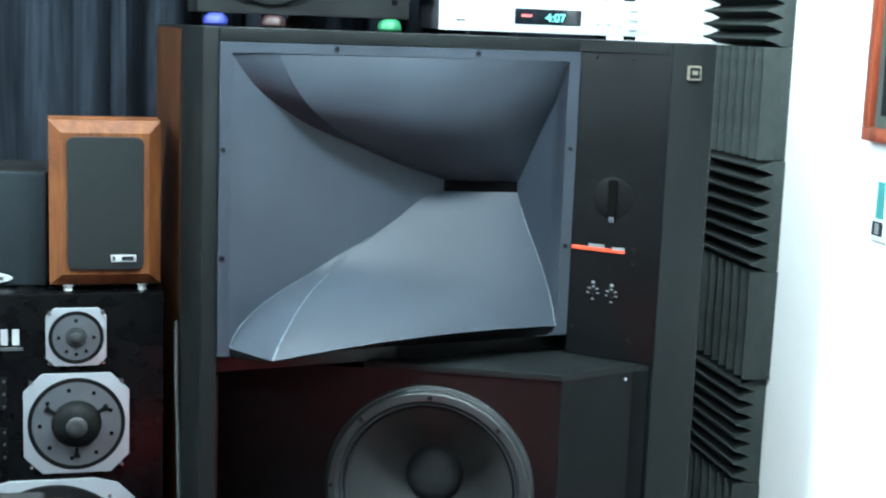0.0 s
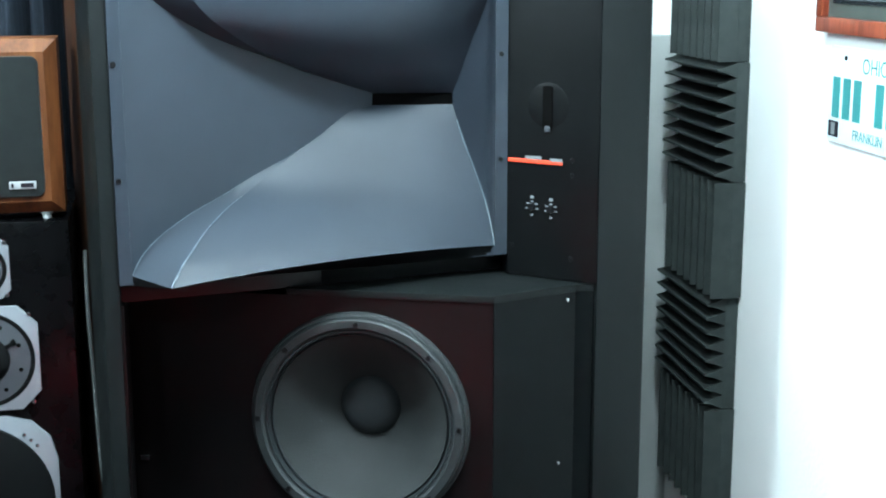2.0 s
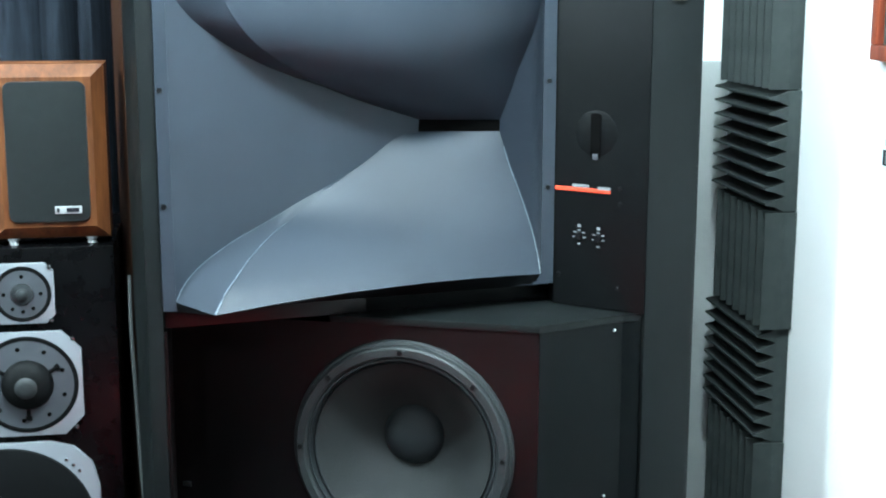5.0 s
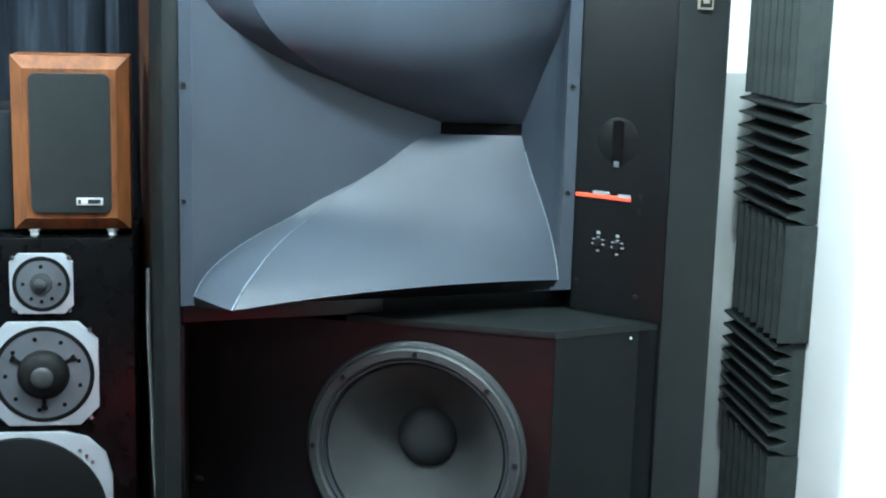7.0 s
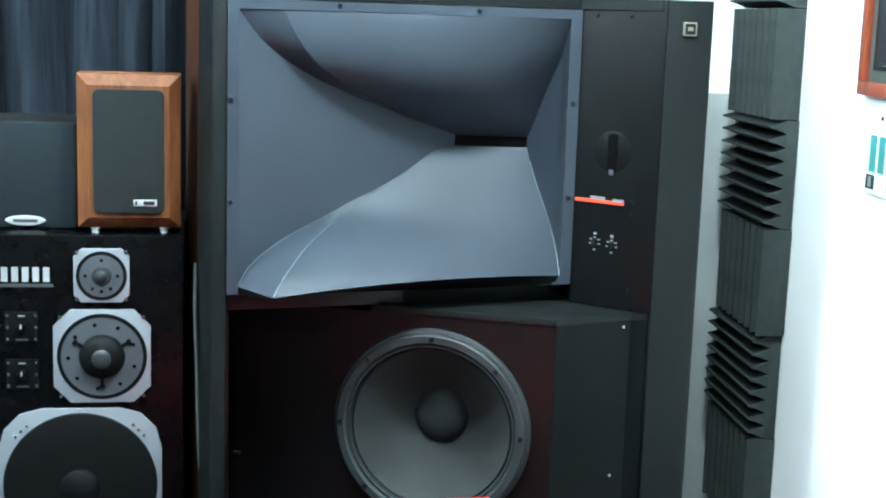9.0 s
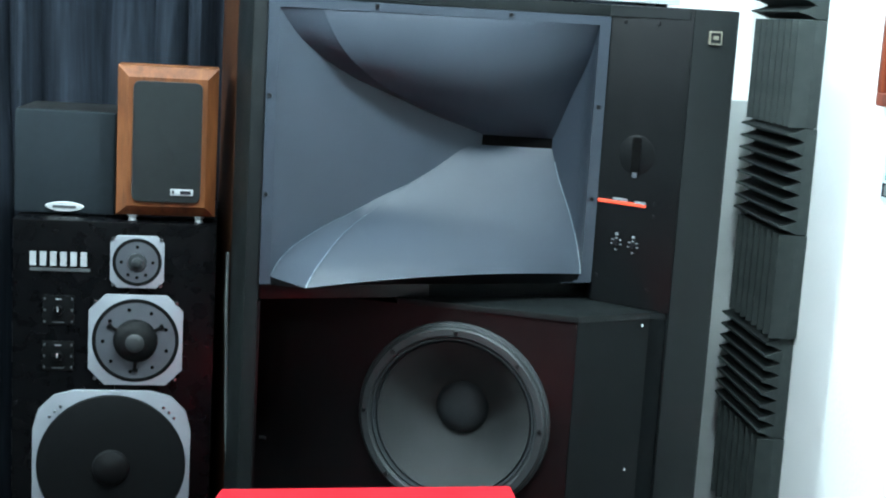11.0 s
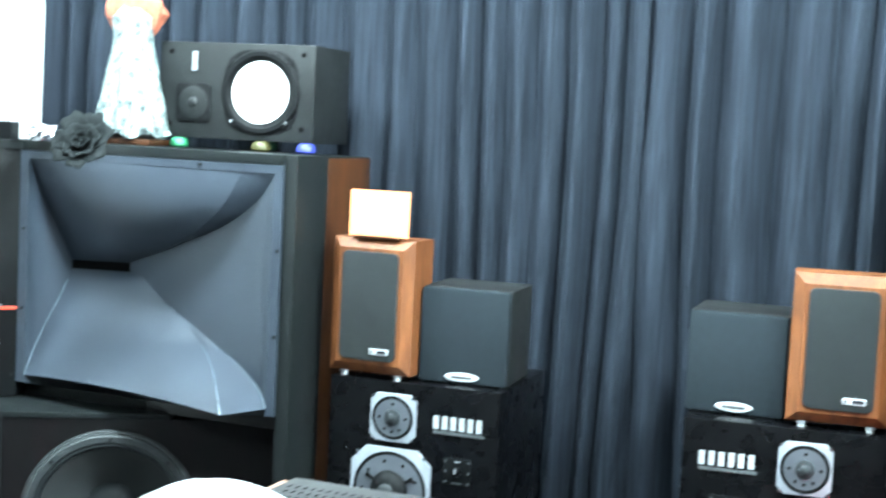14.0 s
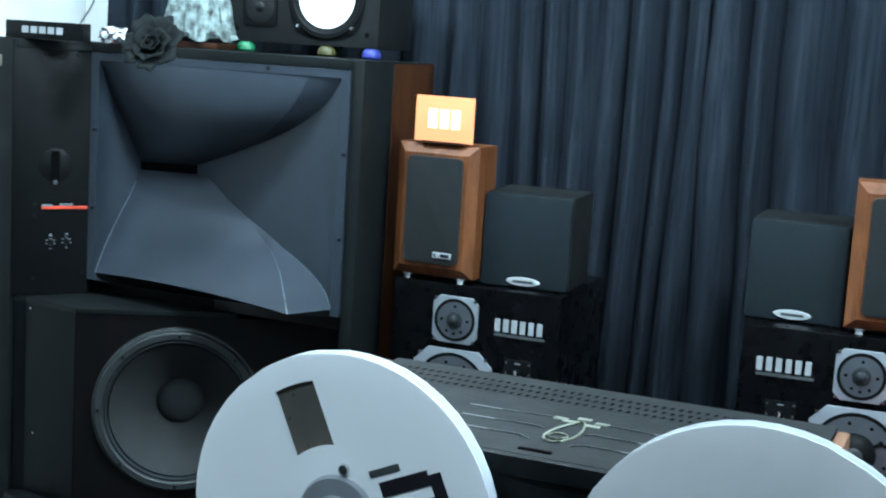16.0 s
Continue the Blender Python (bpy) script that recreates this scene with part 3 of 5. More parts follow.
    for x, y, z in ((0.299, -0.0055, 0.808), (0.286, -0.010, 0.520)):
        put("catch", turned(lathe([(0, -0.002), (0.003, -0.0015), (0.0035, 0.003)], 10), Matrix.Translation((x, y, z))), STEEL, label="small bright catch")
    put("catch", turned(box(-0.396, -0.380, -0.004, 0.002, 0.510, 0.519, 0.001), M), STEEL)
    # control panel fittings
    ca = math.atan2(-0.115, 0.1265)
    C = Matrix.Translation((0.2205, 0.101, 0)) @ Matrix.Rotation(ca, 4, "Z")

    def on_ctrl(name, bm, material, label=""):
        return put(name, turned(bm, C), material, ctrl, label)

    on_ctrl("handle_recess", turned(lathe([(0.0, -0.0006), (0.0365, -0.0006), (0.038, 0.0), (0.038, 0.003)], 36), Matrix.Translation((0.076, 0, 1.130))), PANEL)
    on_ctrl("handle_slot", slab([(x + 0.076, z + 1.127) for x, z in arc_plate(0.018, 0.072, 0.004)], -0.003, -0.0014), BLACKHOLE)
    on_ctrl("handle_tab", box(0.071, 0.081, -0.0036, -0.001, 1.086, 1.096, 0.001), GRILLEPLATE)
    on_ctrl("red_strip", box(0.002, 0.105, -0.0025, 0, 1.031, 1.0375, 0.0005), REDSTRIP, "bright red printed strip")
    on_ctrl("print", box(0.035, 0.066, -0.0032, -0.002, 1.0385, 1.0435), WHITEPRINT)
    on_ctrl("print", box(0.082, 0.105, -0.0032, -0.002, 1.0365, 1.0415), WHITEPRINT)
    for cx, cz in ((0.048, 0.962), (0.084, 0.960)):
        on_ctrl("knob", turned(lathe([(0, -0.006), (0.006, -0.006), (0.007, -0.002), (0.007, 0.0)], 16), Matrix.Translation((cx, 0, cz - 0.006))), SCREW)
        bm = bmesh.new()
        for k in range(5):
            ang = radians(-20 + 55 * k)
            add_box(bm, cx + 0.010 * math.cos(ang) - 0.0026, cx + 0.010 * math.cos(ang) + 0.0026, -0.0012, 0, cz - 0.006 + 0.009 * math.sin(ang) - 0.0011, cz - 0.006 + 0.009 * math.sin(ang) + 0.0011)
        add_box(bm, cx - 0.003, cx + 0.003, -0.0012, 0, cz + 0.008, cz + 0.013)
        add_box(bm, cx - 0.0025, cx + 0.0025, -0.0012, 0, cz - 0.022, cz - 0.019)
        on_ctrl("dial_print", bm, WHITEPRINT)
    for cx, cz in ((0.122, 1.04), (0.122, 1.015), (0.03, 1.38), (0.10, 1.38), (0.010, 0.885), (0.122, 0.872)):
        on_ctrl("screw", turned(lathe([(0, -0.0015), (0.004, -0.001), (0.0045, 0.0)], 10), Matrix.Translation((cx, 0, cz))), SCREW)
    # badge on the outer stile
    badge = put("badge", slab([(x + 0.391, z + 1.360) for x, z in arc_plate(0.025, 0.025, 0.002)], -0.0145, -0.008, 0.001), GOLDBADGE, label="small square pale gold badge")
    put("badge_field", slab([(x + 0.391, z + 1.360) for x, z in arc_plate(0.019, 0.019, 0.001)], -0.0152, -0.014), SHELL, badge)
    put("badge_mark", box(0.386, 0.396, -0.0158, -0.015, 1.357, 1.364), GOLDBADGE, badge)
    return t


big_speaker(1, pose(1.207, 1.931, 0, 0, 0, 3.3), "tall black horn speaker with grey horn and walnut sides")
big_speaker(-1, pose(-0.953, 1.865, 0, 0, 0, 7.5), "tall black horn speaker, black rose on its top edge")


# ---- the three-way monitors ----
TOPZ = 0.954


def driver_plate(t, x, z, size, cut, name, label):
    p = part(name, slab([(a + x, b + z) for a, b in arc_plate(size, size, cut, 2)], -0.008, 0.0, 0.0015), PLATE, t, label)
    e = size / 2 - cut * 0.42
    for sx in (-1, 1):
        for sz in (-1, 1):
            part("screw", turned(lathe([(0, -0.003), (0.0035, -0.0025), (0.004, 0.0)], 10), Matrix.Translation((x + sx * e, -0.008, z + sz * e))), STEEL, p)
    return p


def monitor(sx, m, label):
    t = thing("monitor_speaker", m, label, "speaker", "three-way monitors")
    z0 = TOPZ - 0.675
    part("cabinet", box(-0.1875, 0.1875, 0.0, 0.326, z0, TOPZ, 0.003), BLACKLAC, t, "black satin cabinet")
    # tweeter
    x, z = sx * 0.041, TOPZ - 0.0745
    p = driver_plate(t, x, z, 0.100, 0.014, "tweeter", "tweeter on square grey metal plate")
    part("ring", turned(lathe([(0.046, -0.0085), (0.045, -0.0095), (0.040, -0.0095), (0.039, -0.0085)], 36), Matrix.Translation((x, 0, z))), RUBBER, p)
    part("guard", turned(lathe([(0.0395, -0.0088), (0.018, -0.010), (0.0175, -0.006)], 36), Matrix.Translation((x, 0, z))), GRILLEPLATE, p)
    part("dome", turned(lathe([(0.018, -0.008), (0.017, -0.012), (0.010, -0.0135), (0.0095, -0.0165), (0.006, -0.019), (0, -0.020)], 24), Matrix.Translation((x, 0, z))), DUSTCAP, p)
    for k in range(6):
        ang = radians((90, 0, 180, 270, 236, 304)[k])
        part("hole", turned(lathe([(0, -0.0103), (0.0032, -0.0103), (0.0032, -0.008)], 8), Matrix.Translation((x + 0.029 * math.cos(ang), 0, z + 0.029 * math.sin(ang)))), BLACKHOLE, p)
    # midrange
    z = TOPZ - 0.2265
    p = driver_plate(t, x, z, 0.176, 0.031, "midrange", "midrange dome on octagonal grey metal plate")
    part("ring", turned(lathe([(0.0815, -0.0085), (0.080, -0.0098), (0.075, -0.0098), (0.074, -0.0085)], 48), Matrix.Translation((x, 0, z))), RUBBER, p)
    part("guard", turned(lathe([(0.0745, -0.0088), (0.042, -0.011), (0.041, -0.006)], 48), Matrix.Translation((x, 0, z))), GRILLEPLATE, p)
    part("dome", turned(lathe([(0.042, -0.008), (0.041, -0.013), (0.036, -0.022), (0.025, -0.029), (0.012, -0.0325), (0, -0.033)], 36), Matrix.Translation((x, 0, z))), RUBBER, p)
    part("dome_cap", turned(lathe([(0.018, -0.031), (0.015, -0.0335), (0.008, -0.0348), (0, -0.035)], 24), Matrix.Translation((x, 0, z))), CASTFRAME, p)
    for k in range(3):
        ang = radians((30, 150, 270)[k])
        bm = box(0.034, 0.058, -0.0135, -0.009, -0.0032, 0.0032, 0.001)
        add_box(bm, 0.053, 0.060, -0.0135, -0.009, -0.0052, 0.0052, 0.001)
        part("arm", turned(bm, Matrix.Translation((x, 0, z)) @ Matrix.Rotation(-ang, 4, "Y")), RUBBER, p)
    for k in range(9):
        ang = radians(62 + 40 * k)
        part("hole", turned(lathe([(0, -0.0106), (0.0037, -0.0106), (0.0037, -0.008)], 8), Matrix.Translation((x + 0.061 * math.cos(ang), 0, z + 0.061 * math.sin(ang)))), BLACKHOLE, p)
    # woofer behind a black mesh
    x, z = 0.0, TOPZ - 0.475
    p = part("woofer", slab([(a + x, b + z) for a, b in arc_plate(0.297, 0.297, 0.078, 4)], -0.008, 0.0, 0.0015), PLATE, t, "woofer on grey metal plate")
    part("mesh", turned(lathe([(0.141, -0.0085), (0.139, -0.012), (0.12, -0.016), (0.06, -0.021), (0.03, -0.022)], 56), Matrix.Translation((x, 0, z))), RUBBER, p, "fine black metal mesh")
    part("dust_cap", turned(lathe([(0.036, -0.0215), (0.033, -0.028), (0.022, -0.034), (0.010, -0.0365), (0, -0.037)], 32), Matrix.Translation((x, 0, z))), RUBBER, p)
    for k in range(4):
        for d in (-6, 0, 6):
            ang = radians(45 + 90 * k + d * 0.9)
            part("screw", turned(lathe([(0, -0.0105), (0.003, -0.010), (0.0035, -0.008)], 8), Matrix.Translation((x + 0.151 * math.cos(ang), 0, z + 0.151 * math.sin(ang)))), STEEL, p)
    # name bars and level controls
    x0 = -0.156 if sx > 0 else 0.047
    plate = part("name_plate", box(x0, x0 + 0.110, -0.002, 0.0, TOPZ - 0.097, TOPZ - 0.091), GREYPRINT, t, "thin grey printed line")
    for k in range(6):
        part("name_bar", box(x0 + 0.0185 * k, x0 + 0.0185 * k + 0.0115, -0.0025, 0.0, TOPZ - 0.087, TOPZ - 0.060), PALEPRINT, plate)
    for zc in (TOPZ - 0.172, TOPZ - 0.261):
        xc = -0.103 if sx > 0 else 0.103
        c = part("level_control", box(xc - 0.029, xc + 0.029, -0.002, 0.001, zc - 0.029, zc + 0.029, 0.0008), PANEL, t, "small black level control")
        part("knob", turned(lathe([(0, -0.014), (0.008, -0.013), (0.010, -0.002)], 16), Matrix.Translation((xc, 0, zc))), BLACKLAC, c)
        part("pointer", box(xc - 0.0015, xc + 0.0015, -0.016, -0.012, zc, zc + 0.008), ALU, c)
        part("tick", box(xc - 0.006, xc + 0.006, -0.003, -0.002, zc + 0.020, zc + 0.0225), WHITEPRINT, c)
        part("tick", box(xc - 0.011, xc + 0.011, -0.003, -0.002, zc - 0.0245, zc - 0.022), GREYPRINT, c)
        for ax in (-1, 1):
            for az in (-1, 0, 1):
                part("tick", box(xc + ax * 0.025 - 0.002, xc + ax * 0.025 + 0.002, -0.003, -0.002, zc + az * 0.022 - 0.0025, zc + az * 0.022 + 0.0025), GREYPRINT, c)
    return t


def stand(m, label):
    t = thing("speaker_stand", m, label, "speaker stand", "monitor stands")
    h = TOPZ - 0.675
    part("top_board", box(-0.18, 0.18, 0.01, 0.31, h - 0.022, h - 0.0005, 0.002), BLACKLAC, t)
    part("base_board", box(-0.18, 0.18, 0.01, 0.31, 0.0, 0.022, 0.002), BLACKLAC, t)
    for x in (-0.16, 0.14):
        part("upright", box(x, x + 0.02, 0.02, 0.30, 0.022, h - 0.022, 0.001), BLACKLAC, t)


for sx, m, w in ((1, pose(0.5, 2.0, 0, 0, 0, 4.0), "under a grey cube speaker"), (-1, pose(-0.248, 2.0, 0, 0, 0, 0.4), "beside the walnut sides")):
    monitor(sx, m, "black three-way monitor speaker, grey driver plates, " + w)
    stand(m, "low black board stand under a monitor speaker")


# ---- small speakers on the monitors ----
def wooden_speaker(m, label):
    w, h, d = 0.185, 0.281, 0.110
    t = thing("wooden_speaker", m, label, "speaker", "small wooden speakers")
    # mitred frame: outer edge set back, inner edge forward
    o = [(-w / 2, 0), (w / 2, 0), (w / 2, h), (-w / 2, h)]
    k = 0.020
    i_ = [(-w / 2 + k, k), (w / 2 - k, k), (w / 2 - k, h - k), (-w / 2 + k, h - k)]
    bm = bmesh.new()
    A = [bm.verts.new((x, 0.016, z)) for x, z in o]
    B = [bm.verts.new((x, 0.0, z)) for x, z in i_]
    D = [bm.verts.new((x, d, z)) for x, z in o]
    for q in range(4):
        r = (q + 1) % 4
        bm.faces.new((A[q], A[r], B[r], B[q]))
        bm.faces.new((D[q], D[r], A[r], A[q]))
    bm.faces.new(D[::-1])
    bm.faces.new(B)
    part("cabinet", bm, TEAK, t, "walnut cabinet with mitred bevelled front")
    g = part("grille", slab([(x, z + h / 2 + 0.001) for x, z in arc_plate(0.127, 0.226, 0.013)], -0.006, 0.002, 0.003), CLOTH, t, "dark grey cloth grille")
    b = part("badge", box(0.008, 0.050, -0.0085, -0.005, 0.0425, 0.0545, 0.0008), SILVER, g, "silver badge")
    part("badge_bar", box(0.011, 0.015, -0.0092, -0.008, 0.045, 0.052), BLACKINK, b)
    part("badge_bar", box(0.026, 0.046, -0.0092, -0.008, 0.045, 0.052), BLACKINK, b)
    for x in (-0.062, 0.062):
        for y in (0.025, 0.088):
            part("foot", turned(upright([(0, 0), (0.010, 0), (0.010, -0.004), (0.007, -0.006), (0.008, -0.0115), (0, -0.0115)], 16), Matrix.Translation((x, y, 0))), ALU, t, "small aluminium foot")
    return t


def cube_speaker(m, label):
    w, h, d = 0.190, 0.199, 0.20
    t = thing("cube_speaker", m, label, "speaker", "grey cube speakers")
    part("cabinet", box(-w / 2, w / 2, 0.018, d, 0.0, h, 0.004), BLACKVINYL, t)
    g = part("grille", box(-w / 2, w / 2, 0.0, 0.0185, 0.001, h, 0.009), CLOTH2, t, "dark grey cloth grille")
    part("badge", turned(lathe([(0, -0.003), (0.9, -0.003), (1.0, 0.0)], 32), Matrix.Translation((0.0, 0, 0.016)) @ Matrix.Diagonal((0.037, 1, 0.0095, 1))), SILVER, g, "silver oval badge")
    part("badge_bar", box(-0.022, 0.022, -0.0036, -0.003, 0.013, 0.0185), GREYPRINT, g)
    return t


wooden_speaker(pose(0.590, 2.012, TOPZ + 0.0117, 0, 0, 5.1), "small walnut bookshelf speaker with dark cloth grille")
wooden_speaker(pose(-0.353, 1.992, TOPZ + 0.0117, 0, 0, -2.2), "small walnut bookshelf speaker under a glowing orange card")
cube_speaker(pose(0.395, 2.055, TOPZ + 0.0005, 0, 0, 0.9), "dark grey cloth-fronted cube speaker with silver oval badge")
cube_speaker(pose(-0.160, 2.042, TOPZ + 0.0005, 0, 0, 3.5), "dark grey cloth-fronted cube speaker with silver oval badge")


def glowing_card():
    t = thing("glowing_card", pose(-0.343, 2.00, TOPZ + 0.2935, 0, 0, -1), "glowing orange card standing on a wooden speaker", "light-up card")
    part("card", box(-0.066, 0.066, 0, 0.005, 0.004, 0.099, 0.001), CARDORANGE, t)
    part("base", box(-0.05, 0.05, -0.006, 0.012, 0.0, 0.005, 0.001), WALNUT, t)
    for k in range(3):
        part("letter_bar", box(-0.036 + 0.026 * k, -0.016 + 0.026 * k, -0.0006, 0.0, 0.032, 0.072), CARDWHITE, t)


glowing_card()


# ---- nearfield monitors on the tops ----
TOP = 1.411


def nearfield(sx, m, label):
    w, h, d = 0.382, 0.215, 0.199
    t = thing("nearfield_monitor", m, label, "speaker", "black nearfield monitors")
    part("cabinet", box(-w / 2, w / 2, 0.0, d, 0, h, 0.003), NEARVINYL, t)
    x, z = -sx * 0.062, h * 0.5
    part("driver_plate", slab([(a + x, b + z) for a, b in arc_plate(0.180, 0.186, 0.058, 7)], -0.0008, 0.0, 0.0003), RUBBER, t, "black squarish driver plate with rounded corners")
    p = part("woofer", turned(lathe([(0.094, 0.001), (0.094, -0.004), (0.090, -0.007), (0.081, -0.007), (0.077, -0.003), (0.069, -0.001)], 48), Matrix.Translation((x, 0, z))), RUBBER, t, "woofer with bright white cone")
    part("cone", turned(lathe([(0.069, -0.0005), (0.065, 0.0), (0.035, 0.0), (0.030, -0.001), (0.018, -0.007), (0.0, -0.010)], 48), Matrix.Translation((x, -0.002, z))), WHITECONE, p, "plain white paper cone")
    for k in range(4):
        ang = radians(45 + 90 * k)
        part("bolt", turned(lathe([(0, -0.009), (0.004, -0.008), (0.0045, -0.001)], 10), Matrix.Translation((x + 0.094 * math.cos(ang), 0, z + 0.094 * math.sin(ang)))), STEEL if k > 1 else SCREW, p)
        bm = slab([(a, b) for a, b in arc_plate(0.026, 0.026, 0.008)], -0.004, 0.0)
        part("lug", turned(bm, Matrix.Translation((x + 0.091 * math.cos(ang), 0, z + 0.091 * math.sin(ang)))), RUBBER, p)
    x, z = sx * 0.103, h * 0.37
    p = part("tweeter", slab([(a + x, b + z) for a, b in arc_plate(0.086, 0.086, 0.012)], -0.004, 0.0, 0.001), RUBBER, t)
    part("mesh", turned(lathe([(0.037, -0.0045), (0.03, -0.0065), (0.012, -0.0065), (0.008, -0.009), (0, -0.0105)], 32), Matrix.Translation((x, 0, z))), SIDEGRILLE, p)
    part("name_bar", box(sx * 0.103 - 0.006, sx * 0.103 + 0.006, -0.002, 0.0, h * 0.70, h * 0.70 + 0.044), WHITEPRINT, t, "upright white printed bar")
    for ax in (-1, 1):
        for z in (0.03, h - 0.022):
            part("grille_socket", turned(lathe([(0, -0.0015), (0.005, -0.0015), (0.0055, 0.0)], 12), Matrix.Translation((ax * (w / 2 - 0.028), 0, z))), BLACKHOLE, t)
    return t


NZ = 1.4335
nearfield(1, pose(0.931, 2.130, NZ, 0, 0, 4.0), "black nearfield monitor lying on its side, white cone")
nearfield(-1, pose(-0.754, 2.121, NZ, 0, 0, 2.0), "black nearfield monitor lying on its side, white cone")


def gel_foot(x, y, material, label):
    tagged(link("gel_foot", upright([(0, 0), (0.018, 0), (0.0215, 0.004), (0.0215, 0.011), (0.018, 0.018), (0.012, 0.0222), (0, 0.0222)], 28, None, x, y, TOP), material), label, "rubber foot", "coloured gel feet")


for x, y, c, l in ((0.773, 2.128, BLUEDOT, "round blue gel foot under a monitor"), (0.875, 2.135, REDDOT, "round dark red gel foot under a monitor"), (1.087, 2.150, GREENDOT, "round green gel foot under a monitor"),
                   (0.93, 2.29, REDDOT, "round dark red gel foot under a monitor"), (-0.580, 2.132, BLUEDOT, "round blue gel foot under a monitor"), (-0.690, 2.130, YELLOWDOT, "round olive yellow gel foot under a monitor"),
                   (-0.895, 2.122, GREENDOT, "round green gel foot under a monitor"), (-0.75, 2.28, GREENDOT, "round green gel foot under a monitor")):
    gel_foot(x, y, c, l)


# ---- things on the tops of the horn speakers ----
def blue_sign():
    t = thing("lit_sign", pose(0.898, 2.135, NZ + 0.2155, 0, 0, 2.0), "lit blue sign with pale letters on a monitor", "sign")
    part("case", box(-0.187, 0.187, 0.004, 0.06, 0, 0.090, 0.003), RUBBER, t)
    f = part("face", box(-0.184, 0.184, 0.0, 0.0045, 0.004, 0.086, 0.001), SIGNBLUE, t, "glowing blue face")
    for x in (-0.140, -0.044, 0.050):
        for z in (0.033, 0.055):
            part("letter_bar", box(x, x + 0.088, -0.0012, 0.0, z, z + 0.0165), SIGNWHITE, f)
    for z in (0.017,):
        part("letter_bar", box(-0.14, 0.138, -0.0012, 0.0, z, z + 0.0045), SIGNWHITE, f)


blue_sign()


def lily():
    t = thing("lily", pose(1.068, 2.10, NZ + 0.205, 0, 0, 0), "white artificial lily with orange centre beside the sign", "flower")
    bm = bmesh.new()
    for k in range(6):
        a = 2 * math.pi * k / 6
        pts = []
        for i in range(6):
            u = i / 5
            r, w = 0.006 + 0.030 * u, 0.013 * math.sin(math.pi * (0.15 + 0.8 * u))
            c = Vector((r * math.cos(a), -0.02 * u * u - 0.006, 0.045 + r * math.sin(a)))
            s = Vector((-math.sin(a), 0, math.cos(a))) * w
            pts.append((bm.verts.new(c - s), bm.verts.new(c + Vector((0, 0.004, 0))), bm.verts.new(c + s)))
        for p, q in zip(pts, pts[1:]):
            bm.faces.new((p[0], q[0], q[1], p[1]))
            bm.faces.new((p[1], q[1], q[2], p[2]))
    part("petals", bm, PETAL, t)
    part("throat", turned(lathe([(0.020, -0.016), (0.012, -0.002), (0.004, 0.012), (0.0, 0.02)], 20), Matrix.Translation((0, 0, 0.030)) @ Matrix.Diagonal((1, 1, 1.5, 1))), PETAL, t)
    part("stamen", turned(lathe([(0, -0.024), (0.006, -0.021), (0.007, -0.014), (0.003, -0.006)], 14), Matrix.Translation((0, 0, 0.048))), ORANGE, t)
    part("stem", sweep([(0, -0.005, 0.02), (0.002, -0.004, 0.008), (0.006, 0.0, 0.0005)], 0.004), LEAF, t)


lily()


def silver_unit(name, m, w, h, d, label):
    t = thing(name, m, label, "hi-fi unit")
    part("case", box(0.002, w - 0.002, 0.006, d, 0.004, h - 0.001, 0.002), GRILLEPLATE, t)
    part("faceplate", box(0, w, 0.0, 0.0065, 0.003, h, 0.0015), SILVER, t, "silver brushed faceplate")
    for x in (0.03, w - 0.03):
        for y in (0.03, d - 0.03):
            part("foot", turned(upright([(0, -0.004), (0.011, -0.004), (0.012, 0.005), (0, 0.005)], 16), Matrix.Translation((x, y, 0))), RUBBER, t)
    return t


